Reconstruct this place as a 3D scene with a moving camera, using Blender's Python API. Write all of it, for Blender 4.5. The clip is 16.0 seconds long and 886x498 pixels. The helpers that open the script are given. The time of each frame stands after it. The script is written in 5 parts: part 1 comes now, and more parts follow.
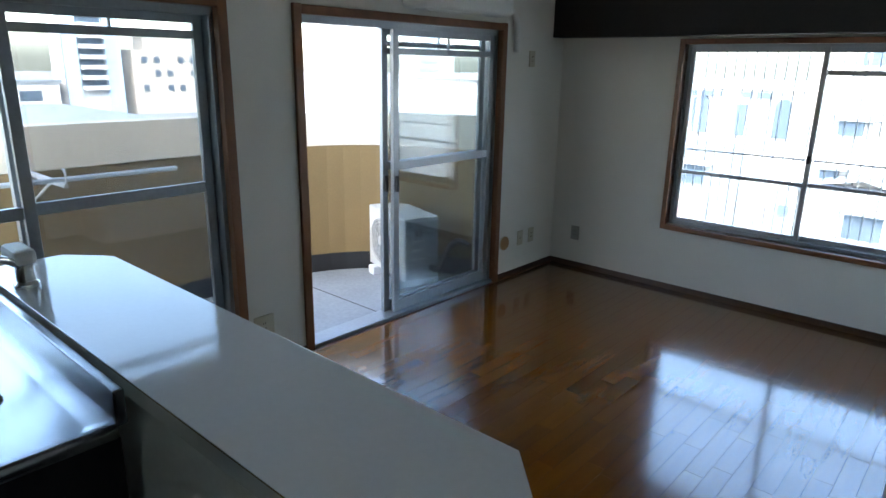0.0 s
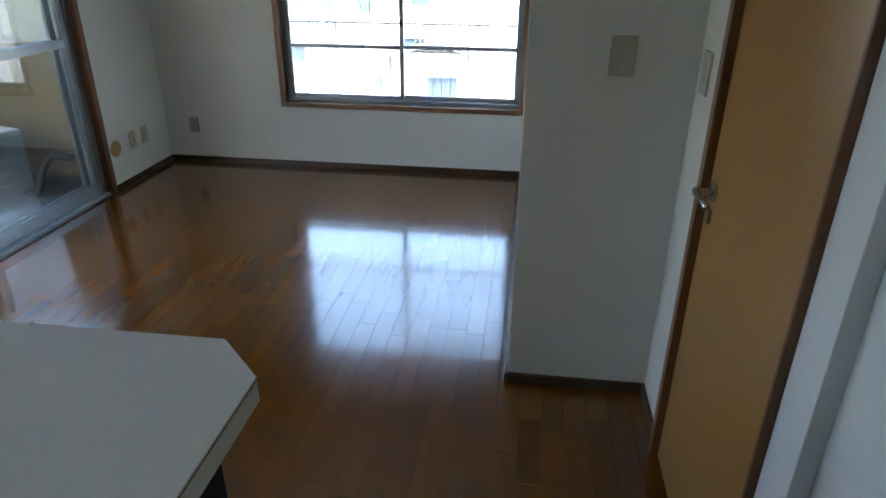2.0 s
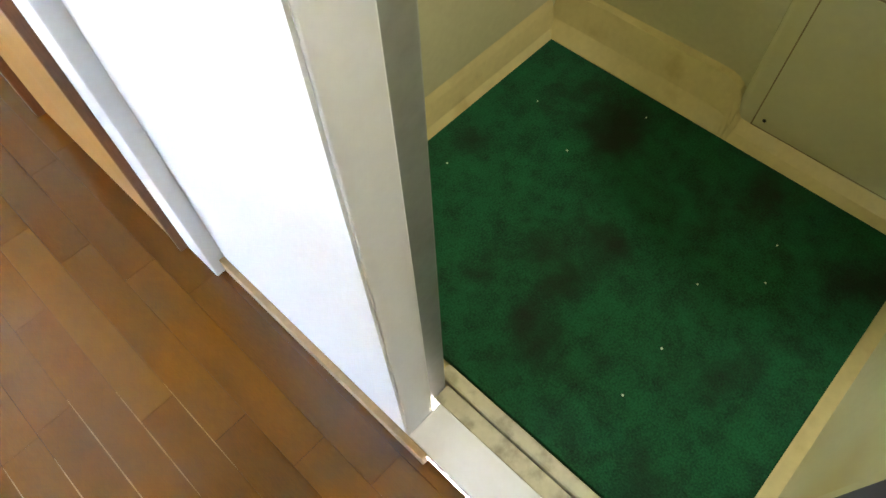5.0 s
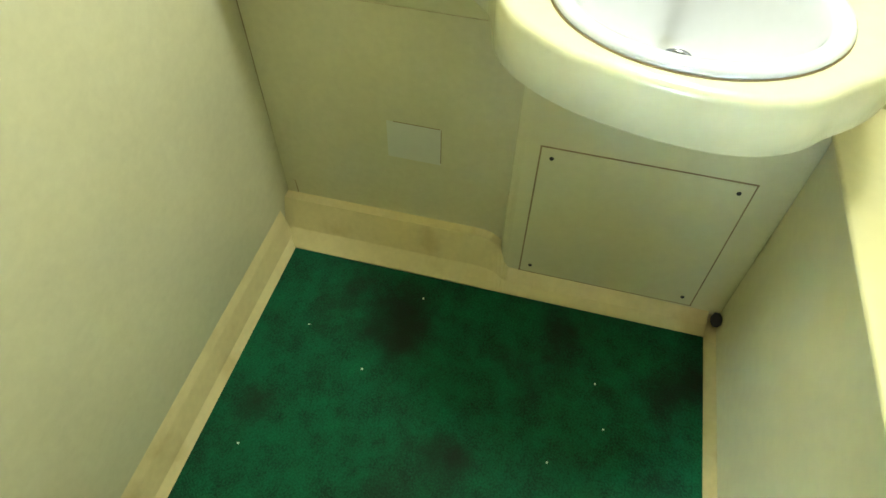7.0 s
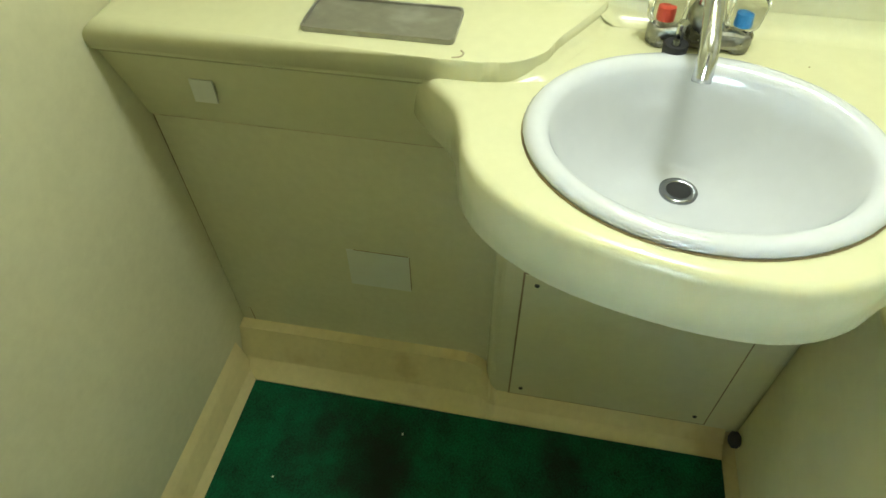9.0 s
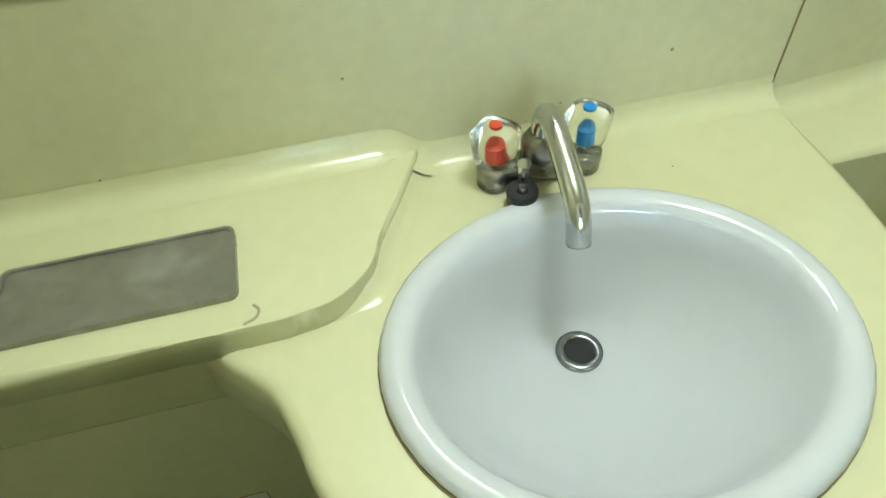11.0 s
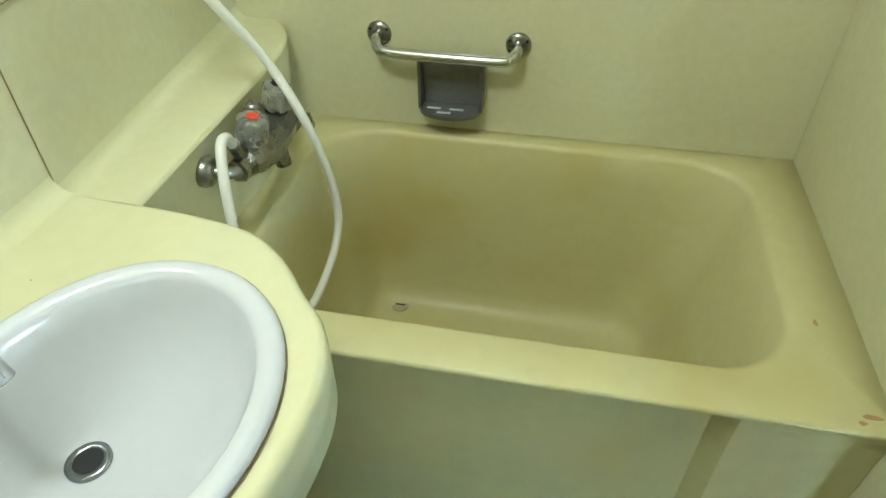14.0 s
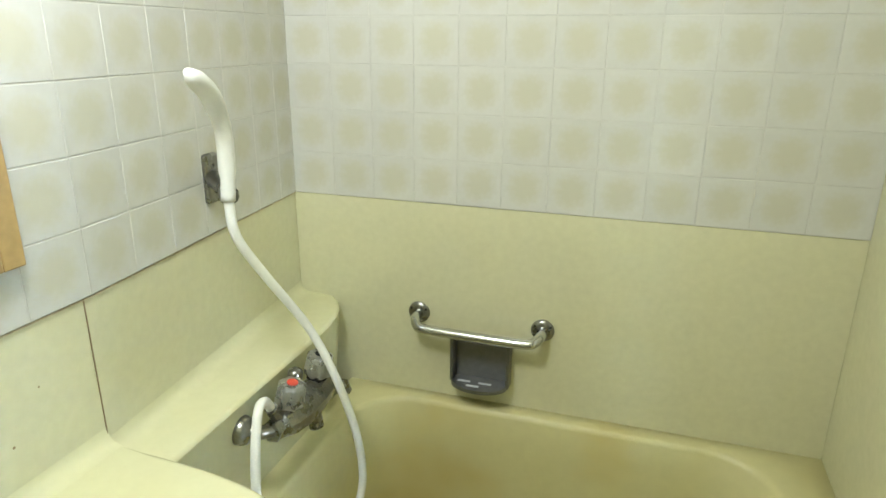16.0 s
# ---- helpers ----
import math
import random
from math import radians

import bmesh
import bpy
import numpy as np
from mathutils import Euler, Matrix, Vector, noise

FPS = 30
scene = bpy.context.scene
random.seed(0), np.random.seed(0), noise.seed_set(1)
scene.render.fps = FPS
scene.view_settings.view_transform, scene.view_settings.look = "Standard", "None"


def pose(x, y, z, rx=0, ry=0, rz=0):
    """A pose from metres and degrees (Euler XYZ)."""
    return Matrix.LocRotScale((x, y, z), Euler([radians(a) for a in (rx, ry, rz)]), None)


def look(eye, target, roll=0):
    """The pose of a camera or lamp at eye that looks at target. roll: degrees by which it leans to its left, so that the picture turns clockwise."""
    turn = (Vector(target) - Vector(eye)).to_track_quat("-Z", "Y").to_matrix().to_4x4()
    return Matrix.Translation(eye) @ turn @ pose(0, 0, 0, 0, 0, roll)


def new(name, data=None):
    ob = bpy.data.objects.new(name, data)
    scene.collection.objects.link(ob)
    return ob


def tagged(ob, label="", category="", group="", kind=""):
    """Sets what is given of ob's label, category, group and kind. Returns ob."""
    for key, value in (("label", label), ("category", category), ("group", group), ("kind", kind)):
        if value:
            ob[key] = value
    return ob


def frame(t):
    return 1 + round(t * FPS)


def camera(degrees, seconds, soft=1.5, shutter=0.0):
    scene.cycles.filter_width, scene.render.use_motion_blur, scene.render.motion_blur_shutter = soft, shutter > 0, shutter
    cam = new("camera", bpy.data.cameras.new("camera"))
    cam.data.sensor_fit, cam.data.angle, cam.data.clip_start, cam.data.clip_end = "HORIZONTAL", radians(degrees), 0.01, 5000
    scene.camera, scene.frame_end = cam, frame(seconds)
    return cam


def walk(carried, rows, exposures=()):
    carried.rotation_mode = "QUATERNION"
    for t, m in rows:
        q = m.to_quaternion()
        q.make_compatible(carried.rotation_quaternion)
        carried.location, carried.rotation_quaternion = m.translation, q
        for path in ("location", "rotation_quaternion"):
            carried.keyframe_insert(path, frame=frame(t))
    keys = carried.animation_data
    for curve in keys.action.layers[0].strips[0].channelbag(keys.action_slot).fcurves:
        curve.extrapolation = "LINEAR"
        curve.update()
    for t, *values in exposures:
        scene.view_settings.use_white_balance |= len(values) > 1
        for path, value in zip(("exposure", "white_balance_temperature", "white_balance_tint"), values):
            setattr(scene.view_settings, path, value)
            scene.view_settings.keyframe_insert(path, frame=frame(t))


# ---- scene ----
cam = camera(69.1, 16.0)
PATH = [
    (0, (0.494, 0.196, 1.589), (-0.782, 1.634, 1.038), 1.0),
    (0.5, (0.503, 0.243, 1.58), (-0.558, 1.847, 1.033), 0.7),
    (1, (0.466, 0.254, 1.589), (-0.261, 2.04, 1.059), -0.8),
    (1.5, (0.419, 0.251, 1.56), (0.077, 2.117, 0.927), 0.0),
    (2, (0.404, 0.201, 1.517), (0.172, 1.998, 0.668), 0.5),
    (2.5, (0.405, 0.103, 1.469), (0.246, 1.728, 0.313), 1.1),
    (3, (0.442, 0.044, 1.409), (0.329, 1.393, -0.063), -1.4),
    (3.5, (0.425, 0.066, 1.366), (0.418, 1.209, -0.276), -2.8),
    (4, (0.512, 0.109, 1.346), (0.721, 1.178, -0.331), -5.0),
    (4.5, (0.662, 0.191, 1.329), (1.116, 1.121, -0.382), -5.8),
    (5, (0.786, 0.255, 1.302), (1.496, 0.99, -0.418), -3.0),
    (5.2, (0.838, 0.245, 1.296), (1.602, 0.925, -0.422), -5.5),
    (7.3, (1.136, 0.447, 1.36), (2.385, 0.714, -0.179), 2.1),
    (7.5, (1.165, 0.446, 1.353), (2.437, 0.728, -0.164), 1.3),
    (8, (1.225, 0.465, 1.344), (2.535, 0.763, -0.137), -0.3),
    (8.2, (1.24, 0.463, 1.345), (2.56, 0.754, -0.128), -0.4),
    (10.3, (1.566, 0.483, 1.331), (2.838, 0.659, -0.203), -2.3),
    (10.5, (1.585, 0.484, 1.328), (2.89, 0.616, -0.182), -2.9),
    (11, (1.697, 0.493, 1.34), (3.005, 0.223, -0.148), -3.5),
    (11.5, (1.738, 0.509, 1.337), (2.869, -0.17, -0.167), -2.2),
    (12, (1.698, 0.504, 1.353), (2.731, -0.437, -0.078), -0.6),
    (12.5, (1.631, 0.523, 1.369), (2.457, -0.645, -0.029), -1.6),
    (13, (1.614, 0.551, 1.381), (2.189, -0.779, 0.002), -1.7),
    (13.5, (1.585, 0.57, 1.386), (1.959, -0.876, 0.056), -0.4),
    (14, (1.566, 0.586, 1.392), (1.874, -0.903, 0.093), -0.5),
    (14.5, (1.515, 0.6, 1.406), (1.855, -0.93, 0.164), 0.5),
    (15, (1.51, 0.623, 1.424), (1.961, -0.998, 0.342), 0.4),
    (15.5, (1.5, 0.629, 1.446), (2.0, -1.111, 0.597), 0.9),
    (16, (1.482, 0.635, 1.48), (2.06, -1.174, 0.853), 0.4),
]
walk(cam, [(t, look(eye, target, roll)) for t, eye, target, roll in PATH],
     [(0, 4.27, 6500, 8), (1.5, 4.4, 6700, 8), (2.0, 4.65, 6800, 8), (2.4, 5.2, 6900, 8), (2.8, 6.0, 7000, 8), (3.2, 6.75, 7600, 10), (3.6, 7.3, 8200, 13),
      (4.2, 7.5, 8300, 17), (5.2, 7.45, 8000, 16), (7.3, 8.0, 6900, 3), (8.2, 7.65, 6900, 1), (10.3, 7.0, 6550, 2), (11, 6.9, 6350, 2), (12, 6.4, 6400, 2), (12.5, 6.4, 6550, 1),
      (13, 6.65, 6400, 1), (13.5, 6.95, 6400, 3), (14.5, 7.15, 6400, 6), (16, 7.25, 6400, 13)])

# ---- world, sun, large lights ----
world = bpy.data.worlds.new("world")
scene.world = world
world.use_nodes = True
wn = world.node_tree
sky = wn.nodes.new("ShaderNodeTexSky")
sky.sky_type = "NISHITA"
sky.sun_disc = False
sky.sun_elevation = radians(48)
sky.sun_rotation = radians(150)
sky.air_density, sky.dust_density = 1.0, 3.0
bg = wn.nodes["Background"]
bg.inputs["Strength"].default_value = 0.15
wn.links.new(sky.outputs[0], bg.inputs["Color"])

sun_data = bpy.data.lights.new("sun", "SUN")
sun_data.energy, sun_data.angle, sun_data.color = 0.6, radians(15), (1.0, 0.95, 0.87)
sun = new("sun", sun_data)
sun.matrix_world = look((20, -10, 22), (0, 0, 0))

lamp_data = bpy.data.lights.new("bath_bulb", "POINT")
lamp_data.energy, lamp_data.color = 0.2, (0.9, 0.98, 1.03)
lamp_data.shadow_soft_size = 0.1
bath_bulb = new("bath_bulb", lamp_data)
bath_bulb.location = (1.96, 0.26, 1.93)


# ---- materials ----
def mat(name, color, rough=0.5, metal=0.0, var=0.12, scale=6.0, fine=60.0, bump=0.05, island=0.0, spec=0.5,
        coat=0.0, dirt=None, dirt_amount=0.0, dirt_scale=3.0, stretch=(1, 1, 1)):
    m = bpy.data.materials.new(name)
    m.use_nodes = True
    nt = m.node_tree
    n, l = nt.nodes, nt.links
    b = n["Principled BSDF"]
    tc = n.new("ShaderNodeTexCoord")
    mp = n.new("ShaderNodeMapping")
    mp.inputs["Scale"].default_value = stretch
    l.new(tc.outputs["Object"], mp.inputs["Vector"])
    n1 = n.new("ShaderNodeTexNoise")
    n1.inputs["Scale"].default_value, n1.inputs["Detail"].default_value = scale, 5
    n2 = n.new("ShaderNodeTexNoise")
    n2.inputs["Scale"].default_value, n2.inputs["Detail"].default_value = fine, 3
    for k in (n1, n2):
        l.new(mp.outputs[0], k.inputs["Vector"])
    add = n.new("ShaderNodeMath")
    add.operation = "ADD"
    l.new(n1.outputs["Fac"], add.inputs[0])
    l.new(n2.outputs["Fac"], add.inputs[1])
    mr = n.new("ShaderNodeMapRange")
    mr.inputs["From Min"].default_value, mr.inputs["From Max"].default_value = 0.6, 1.4
    mr.clamp = False
    mr.inputs["To Min"].default_value, mr.inputs["To Max"].default_value = 1 - var, 1 + var
    l.new(add.outputs[0], mr.inputs["Value"])
    last = mr.outputs[0]
    if island:
        info = n.new("ShaderNodeObjectInfo")
        geo = n.new("ShaderNodeNewGeometry")
        s2 = n.new("ShaderNodeMath")
        s2.operation = "ADD"
        l.new(info.outputs["Random"], s2.inputs[0])
        l.new(geo.outputs["Random Per Island"], s2.inputs[1])
        fr = n.new("ShaderNodeMath")
        fr.operation = "FRACT"
        l.new(s2.outputs[0], fr.inputs[0])
        m3 = n.new("ShaderNodeMapRange")
        m3.inputs["To Min"].default_value, m3.inputs["To Max"].default_value = 1 - island, 1 + island
        l.new(fr.outputs[0], m3.inputs["Value"])
        mu = n.new("ShaderNodeMath")
        mu.operation = "MULTIPLY"
        l.new(last, mu.inputs[0])
        l.new(m3.outputs[0], mu.inputs[1])
        last = mu.outputs[0]
    sc = n.new("ShaderNodeVectorMath")
    sc.operation = "SCALE"
    sc.inputs[0].default_value = color
    l.new(last, sc.inputs["Scale"])
    col = sc.outputs[0]
    if dirt:
        n3 = n.new("ShaderNodeTexNoise")
        n3.inputs["Scale"].default_value, n3.inputs["Detail"].default_value = dirt_scale, 7
        l.new(tc.outputs["Object"], n3.inputs["Vector"])
        r3 = n.new("ShaderNodeMapRange")
        r3.inputs["From Min"].default_value, r3.inputs["From Max"].default_value = 0.5, 0.72
        r3.inputs["To Max"].default_value = dirt_amount
        r3.interpolation_type = "SMOOTHSTEP"
        l.new(n3.outputs["Fac"], r3.inputs["Value"])
        mx = n.new("ShaderNodeMix")
        mx.data_type = "RGBA"
        l.new(r3.outputs[0], mx.inputs["Factor"])
        l.new(col, mx.inputs["A"])
        mx.inputs["B"].default_value = (*dirt, 1)
        col = mx.outputs["Result"]
    l.new(col, b.inputs["Base Color"])
    rr = n.new("ShaderNodeMapRange")
    rr.inputs["From Min"].default_value, rr.inputs["From Max"].default_value = 0.0, 1.0
    rr.inputs["To Min"].default_value, rr.inputs["To Max"].default_value = max(0.02, rough * 0.75), min(1, rough * 1.25)
    l.new(n1.outputs["Fac"], rr.inputs["Value"])
    l.new(rr.outputs[0], b.inputs["Roughness"])
    b.inputs["Metallic"].default_value = metal
    b.inputs["Specular IOR Level"].default_value = spec
    b.inputs["Coat Weight"].default_value = coat
    b.inputs["Coat Roughness"].default_value = 0.08
    if bump:
        bp = n.new("ShaderNodeBump")
        bp.inputs["Strength"].default_value, bp.inputs["Distance"].default_value = bump, 0.002
        l.new(n2.outputs["Fac"], bp.inputs["Height"])
        l.new(bp.outputs[0], b.inputs["Normal"])
    return m


def glass(name, tint=(0.93, 0.97, 0.96), rough=0.0, ior=1.45):
    m = bpy.data.materials.new(name)
    m.use_nodes = True
    b = m.node_tree.nodes["Principled BSDF"]
    b.inputs["Base Color"].default_value = (*tint, 1)
    b.inputs["Roughness"].default_value = rough
    b.inputs["IOR"].default_value = ior
    b.inputs["Transmission Weight"].default_value = 1.0
    return m


def tile_mat(name, ground, spot):
    m = mat(name, ground, 0.16, var=0.04, scale=9, bump=0.02, island=0.03)
    n, l = m.node_tree.nodes, m.node_tree.links
    b = n["Principled BSDF"]
    old = b.inputs["Base Color"].links[0].from_socket
    tc = n.new("ShaderNodeTexCoord")
    ln = n.new("ShaderNodeVectorMath")
    ln.operation = "LENGTH"
    l.new(tc.outputs["Object"], ln.inputs[0])
    no = n.new("ShaderNodeTexNoise")
    no.inputs["Scale"].default_value, no.inputs["Detail"].default_value = 90, 4
    l.new(tc.outputs["Object"], no.inputs["Vector"])
    ma = n.new("ShaderNodeMath")
    ma.operation = "MULTIPLY_ADD"
    ma.inputs[1].default_value = 0.03
    l.new(no.outputs["Fac"], ma.inputs[0])
    l.new(ln.outputs["Value"], ma.inputs[2])
    mr = n.new("ShaderNodeMapRange")
    mr.inputs["From Min"].default_value, mr.inputs["From Max"].default_value = 0.036, 0.058
    mr.inputs["To Min"].default_value, mr.inputs["To Max"].default_value = 0.75, 0.0
    l.new(ma.outputs[0], mr.inputs["Value"])
    mx = n.new("ShaderNodeMix")
    mx.data_type = "RGBA"
    l.new(mr.outputs[0], mx.inputs["Factor"])
    l.new(old, mx.inputs["A"])
    mx.inputs["B"].default_value = (*spot, 1)
    l.new(mx.outputs["Result"], b.inputs["Base Color"])
    return m


M_WALL = mat("wallpaper", (0.72, 0.705, 0.64), 0.8, var=0.05, scale=3, fine=220, bump=0.25)
M_CEIL = mat("ceiling_paper", (0.72, 0.7, 0.66), 0.85, var=0.04, fine=200, bump=0.2)
M_FLOOR = mat("floor_board", (0.15, 0.049, 0.003), 0.2, coat=0.7, var=0.2, scale=4, fine=70, bump=0.03, island=0.16,
              stretch=(6, 0.7, 1), spec=0.4)
M_FLOOR_LIGHT = mat("pale_floor_board", (0.185, 0.067, 0.005), 0.2, var=0.12, scale=4, fine=70, bump=0.03, stretch=(6, 0.7, 1), spec=0.6, coat=0.6)
M_WORN = mat("worn_joint", (0.33, 0.17, 0.07), 0.5, var=0.3, scale=30)
M_SCREEN = bpy.data.materials.new("insect_mesh")
M_JOINT = mat("floor_joint", (0.1, 0.034, 0.005), 0.5)
M_TRIM = mat("dark_skirting", (0.06, 0.035, 0.02), 0.4, var=0.2, scale=8)
M_FRAME = mat("stained_timber", (0.2, 0.085, 0.035), 0.35, var=0.25, scale=5, fine=90, stretch=(4, 4, 0.6))
M_DOOR = mat("veneer_door", (0.38, 0.19, 0.055), 0.35, var=0.1, scale=3, fine=50, stretch=(3, 3, 0.3))
M_EDGE = mat("pale_timber_edge", (0.42, 0.27, 0.13), 0.5, var=0.2, scale=9)
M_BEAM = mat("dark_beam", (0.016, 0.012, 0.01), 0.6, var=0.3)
M_WHITE = mat("white_paint", (0.78, 0.79, 0.8), 0.4, var=0.03, scale=2, fine=90, bump=0.03)
M_ALU = mat("grey_aluminium", (0.36, 0.385, 0.405), 0.42, metal=0.7, var=0.12)
M_GASKET = mat("black_rubber", (0.02, 0.02, 0.022), 0.6)
M_GLASS = glass("window_glass", (0.84, 0.9, 0.91))
M_COUNTER = mat("white_laminate", (0.88, 0.89, 0.9), 0.09, var=0.03, scale=2, bump=0.01, spec=0.6, coat=0.4)
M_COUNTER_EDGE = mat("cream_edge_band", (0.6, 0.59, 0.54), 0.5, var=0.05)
M_KITWALL = mat("beige_panel", (0.78, 0.77, 0.72), 0.5, var=0.05)
M_STAND = mat("white_stand_panel", (0.8, 0.8, 0.78), 0.35, var=0.04)
M_PANEL = mat("charcoal_panel", (0.013, 0.014, 0.018), 0.6, spec=0.2, var=0.25, scale=30, fine=160, bump=0.2)
M_STEEL = mat("stainless", (0.25, 0.26, 0.27), 0.2, metal=1.0, var=0.12, scale=9, fine=120, dirt=(0.3, 0.3, 0.3), dirt_amount=0.4)
M_DISH = mat("grey_soap_steel", (0.2, 0.2, 0.2), 0.35, metal=0.8, var=0.15, scale=20)
M_CHROME = mat("chrome", (0.56, 0.57, 0.57), 0.15, metal=1.0, var=0.08, scale=30, bump=0.0)
M_OLDCHROME = mat("dull_chrome", (0.28, 0.28, 0.26), 0.28, metal=1.0, var=0.2, scale=40, fine=200, dirt=(0.25, 0.22, 0.15), dirt_amount=0.5, dirt_scale=40)
M_PLATE = mat("aged_switch_plate", (0.5, 0.46, 0.34), 0.45, var=0.05)
M_OUTLET = mat("outlet_plate", (0.36, 0.35, 0.31), 0.5, var=0.05)
M_TANCAP = mat("tan_cap", (0.45, 0.28, 0.12), 0.5)
M_CONC = mat("balcony_concrete", (0.3, 0.32, 0.33), 0.85, var=0.15, scale=3, fine=40, bump=0.3)
M_PARAPET = mat("ochre_render", (0.27, 0.185, 0.085), 0.9, var=0.08, scale=4, fine=90, bump=0.4)
M_COPING = mat("pale_render", (0.6, 0.53, 0.42), 0.9, var=0.08, scale=4, fine=80, bump=0.3)
M_ACBODY = mat("ac_white", (0.68, 0.68, 0.64), 0.5, var=0.05)
M_ACDARK = mat("ac_grille", (0.1, 0.1, 0.1), 0.6)
M_ACSIDE = mat("ac_service_side", (0.33, 0.36, 0.37), 0.5, var=0.06)
M_FRP = mat("cream_plastic", (0.6, 0.585, 0.37), 0.22, var=0.04, scale=2, fine=50, bump=0.015,
            dirt=(0.48, 0.41, 0.18), dirt_amount=0.16, dirt_scale=3.2)
M_FRPWALL = mat("cream_wall_panel", (0.57, 0.55, 0.36), 0.22, var=0.06, scale=3, fine=60, bump=0.04)
M_TUB = mat("cream_tub", (0.56, 0.52, 0.275), 0.44, var=0.05, scale=2, fine=40, bump=0.015,
            dirt=(0.46, 0.33, 0.07), dirt_amount=0.5, dirt_scale=2.5)
M_PAN = mat("bath_pan", (0.62, 0.53, 0.27), 0.35, var=0.08, scale=5, dirt=(0.36, 0.24, 0.09), dirt_amount=0.45, dirt_scale=9)
M_BOWL = mat("white_enamel", (0.56, 0.575, 0.6), 0.1, var=0.02, bump=0.0)
M_MAT = mat("green_mat", (0.0015, 0.062, 0.024), 0.8, spec=0.2, var=0.75, scale=22, fine=240, bump=0.7, dirt=(0.008, 0.011, 0.007), dirt_amount=0.9, dirt_scale=4.5)
M_VENT = mat("yellowed_plastic", (0.5, 0.42, 0.17), 0.45, var=0.1, scale=8)
M_SEAM = mat("dark_sealant", (0.24, 0.175, 0.09), 0.7, var=0.3)
M_SILL = mat("dirty_sill", (0.5, 0.47, 0.33), 0.4, var=0.12, scale=12, dirt=(0.1, 0.08, 0.04), dirt_amount=0.6, dirt_scale=18)
M_HOSE = mat("white_hose", (0.72, 0.72, 0.66), 0.4, var=0.04)
M_ACRYL = glass("clear_acrylic", (0.98, 0.98, 0.95), 0.18, 1.22)
M_WORNACRYL = mat("worn_clear_plastic", (0.5, 0.5, 0.43), 0.28, var=0.1, scale=60, fine=200, bump=0.1)
M_WORNACRYL.node_tree.nodes["Principled BSDF"].inputs["Transmission Weight"].default_value = 0.75
M_RUST = mat("rust_mark", (0.42, 0.27, 0.13), 0.7, var=0.3, scale=60)
M_RED = mat("red_cap", (0.6, 0.06, 0.03), 0.4)
M_BLUE = mat("blue_cap", (0.03, 0.25, 0.6), 0.4)
M_BLACK = mat("drain_black", (0.008, 0.008, 0.008), 0.6)
M_TILE = tile_mat("patterned_tile", (0.53, 0.525, 0.475), (0.485, 0.463, 0.345))
M_GROUT = mat("grout", (0.5, 0.49, 0.44), 0.8)
M_BRASS = mat("tan_timber_edge", (0.4, 0.27, 0.11), 0.4, var=0.2, scale=20)
M_LINE = mat("grout_stain", (0.45, 0.39, 0.25), 0.7, var=0.3, scale=20)
M_MIRROR = mat("mirror_silver", (0.85, 0.86, 0.85), 0.02, metal=1.0, var=0.01, bump=0.0)
M_DULL = mat("dull_plate", (0.3, 0.29, 0.25), 0.36, metal=0.6, var=0.15, scale=12, dirt=(0.5, 0.5, 0.48), dirt_amount=0.5, dirt_scale=14)
M_STICKER = mat("grey_patch", (0.55, 0.56, 0.47), 0.35, var=0.03)


# ---- mesh helpers ----
def finish(bm, material, name, parent=None, label="", smooth=False, m=None):
    if m is not None:
        bmesh.ops.transform(bm, matrix=m, verts=bm.verts)
    bmesh.ops.recalc_face_normals(bm, faces=bm.faces)
    me = bpy.data.meshes.new(name)
    for f in bm.faces:
        f.smooth = smooth
    bm.to_mesh(me)
    bm.free()
    me.materials.append(material)
    ob = new(name, me)
    if parent is not None:
        ob.parent = parent
    if label:
        ob["label"] = label
    return ob


def part(name, bm, material, parent, label="", smooth=False):
    return finish(bm, material, name, parent, label, smooth)


def soften(ob):
    """Shades the rounded edges smooth and leaves level faces flat."""
    for f in ob.data.polygons:
        f.use_smooth = abs(f.normal.z) < 0.9995
    return ob


def box(x0, x1, y0, y1, z0, z1, bevel=0.0, seg=2, bm=None):
    own = bmesh.new()
    bmesh.ops.create_cube(own, size=1)
    for v in own.verts:
        v.co = Vector((x0 + (v.co.x + 0.5) * (x1 - x0), y0 + (v.co.y + 0.5) * (y1 - y0), z0 + (v.co.z + 0.5) * (z1 - z0)))
    if bevel:
        bmesh.ops.bevel(own, geom=own.edges[:], offset=bevel, segments=seg, affect="EDGES", profile=0.5)
    return join(bm, own)


def join(bm, own):
    if bm is None:
        return own
    me = bpy.data.meshes.new("tmp")
    own.to_mesh(me)
    own.free()
    bm.from_mesh(me)
    bpy.data.meshes.remove(me)
    return bm


def tube(points, r, sides=12, bm=None, closed_ends=True):
    """A round tube along points; r is one radius or one for each point."""
    own = bmesh.new()
    pts = [Vector(p) for p in points]
    rs = r if isinstance(r, (list, tuple)) else [r] * len(pts)
    rings = []
    ref = Vector((0.13, 0.31, 0.94)).normalized()
    for i, p in enumerate(pts):
        d = (pts[min(i + 1, len(pts) - 1)] - pts[max(i - 1, 0)]).normalized()
        u = d.cross(ref).normalized()
        ref = u.cross(d).normalized()
        rings.append([own.verts.new(p + (u * math.cos(a) + ref * math.sin(a)) * rs[i])
                      for a in (2 * math.pi * k / sides for k in range(sides))])
    for a, b in zip(rings, rings[1:]):
        for k in range(sides):
            own.faces.new((a[k], a[(k + 1) % sides], b[(k + 1) % sides], b[k]))
    if closed_ends:
        own.faces.new(rings[0])
        own.faces.new(rings[-1])
    return join(bm, own)


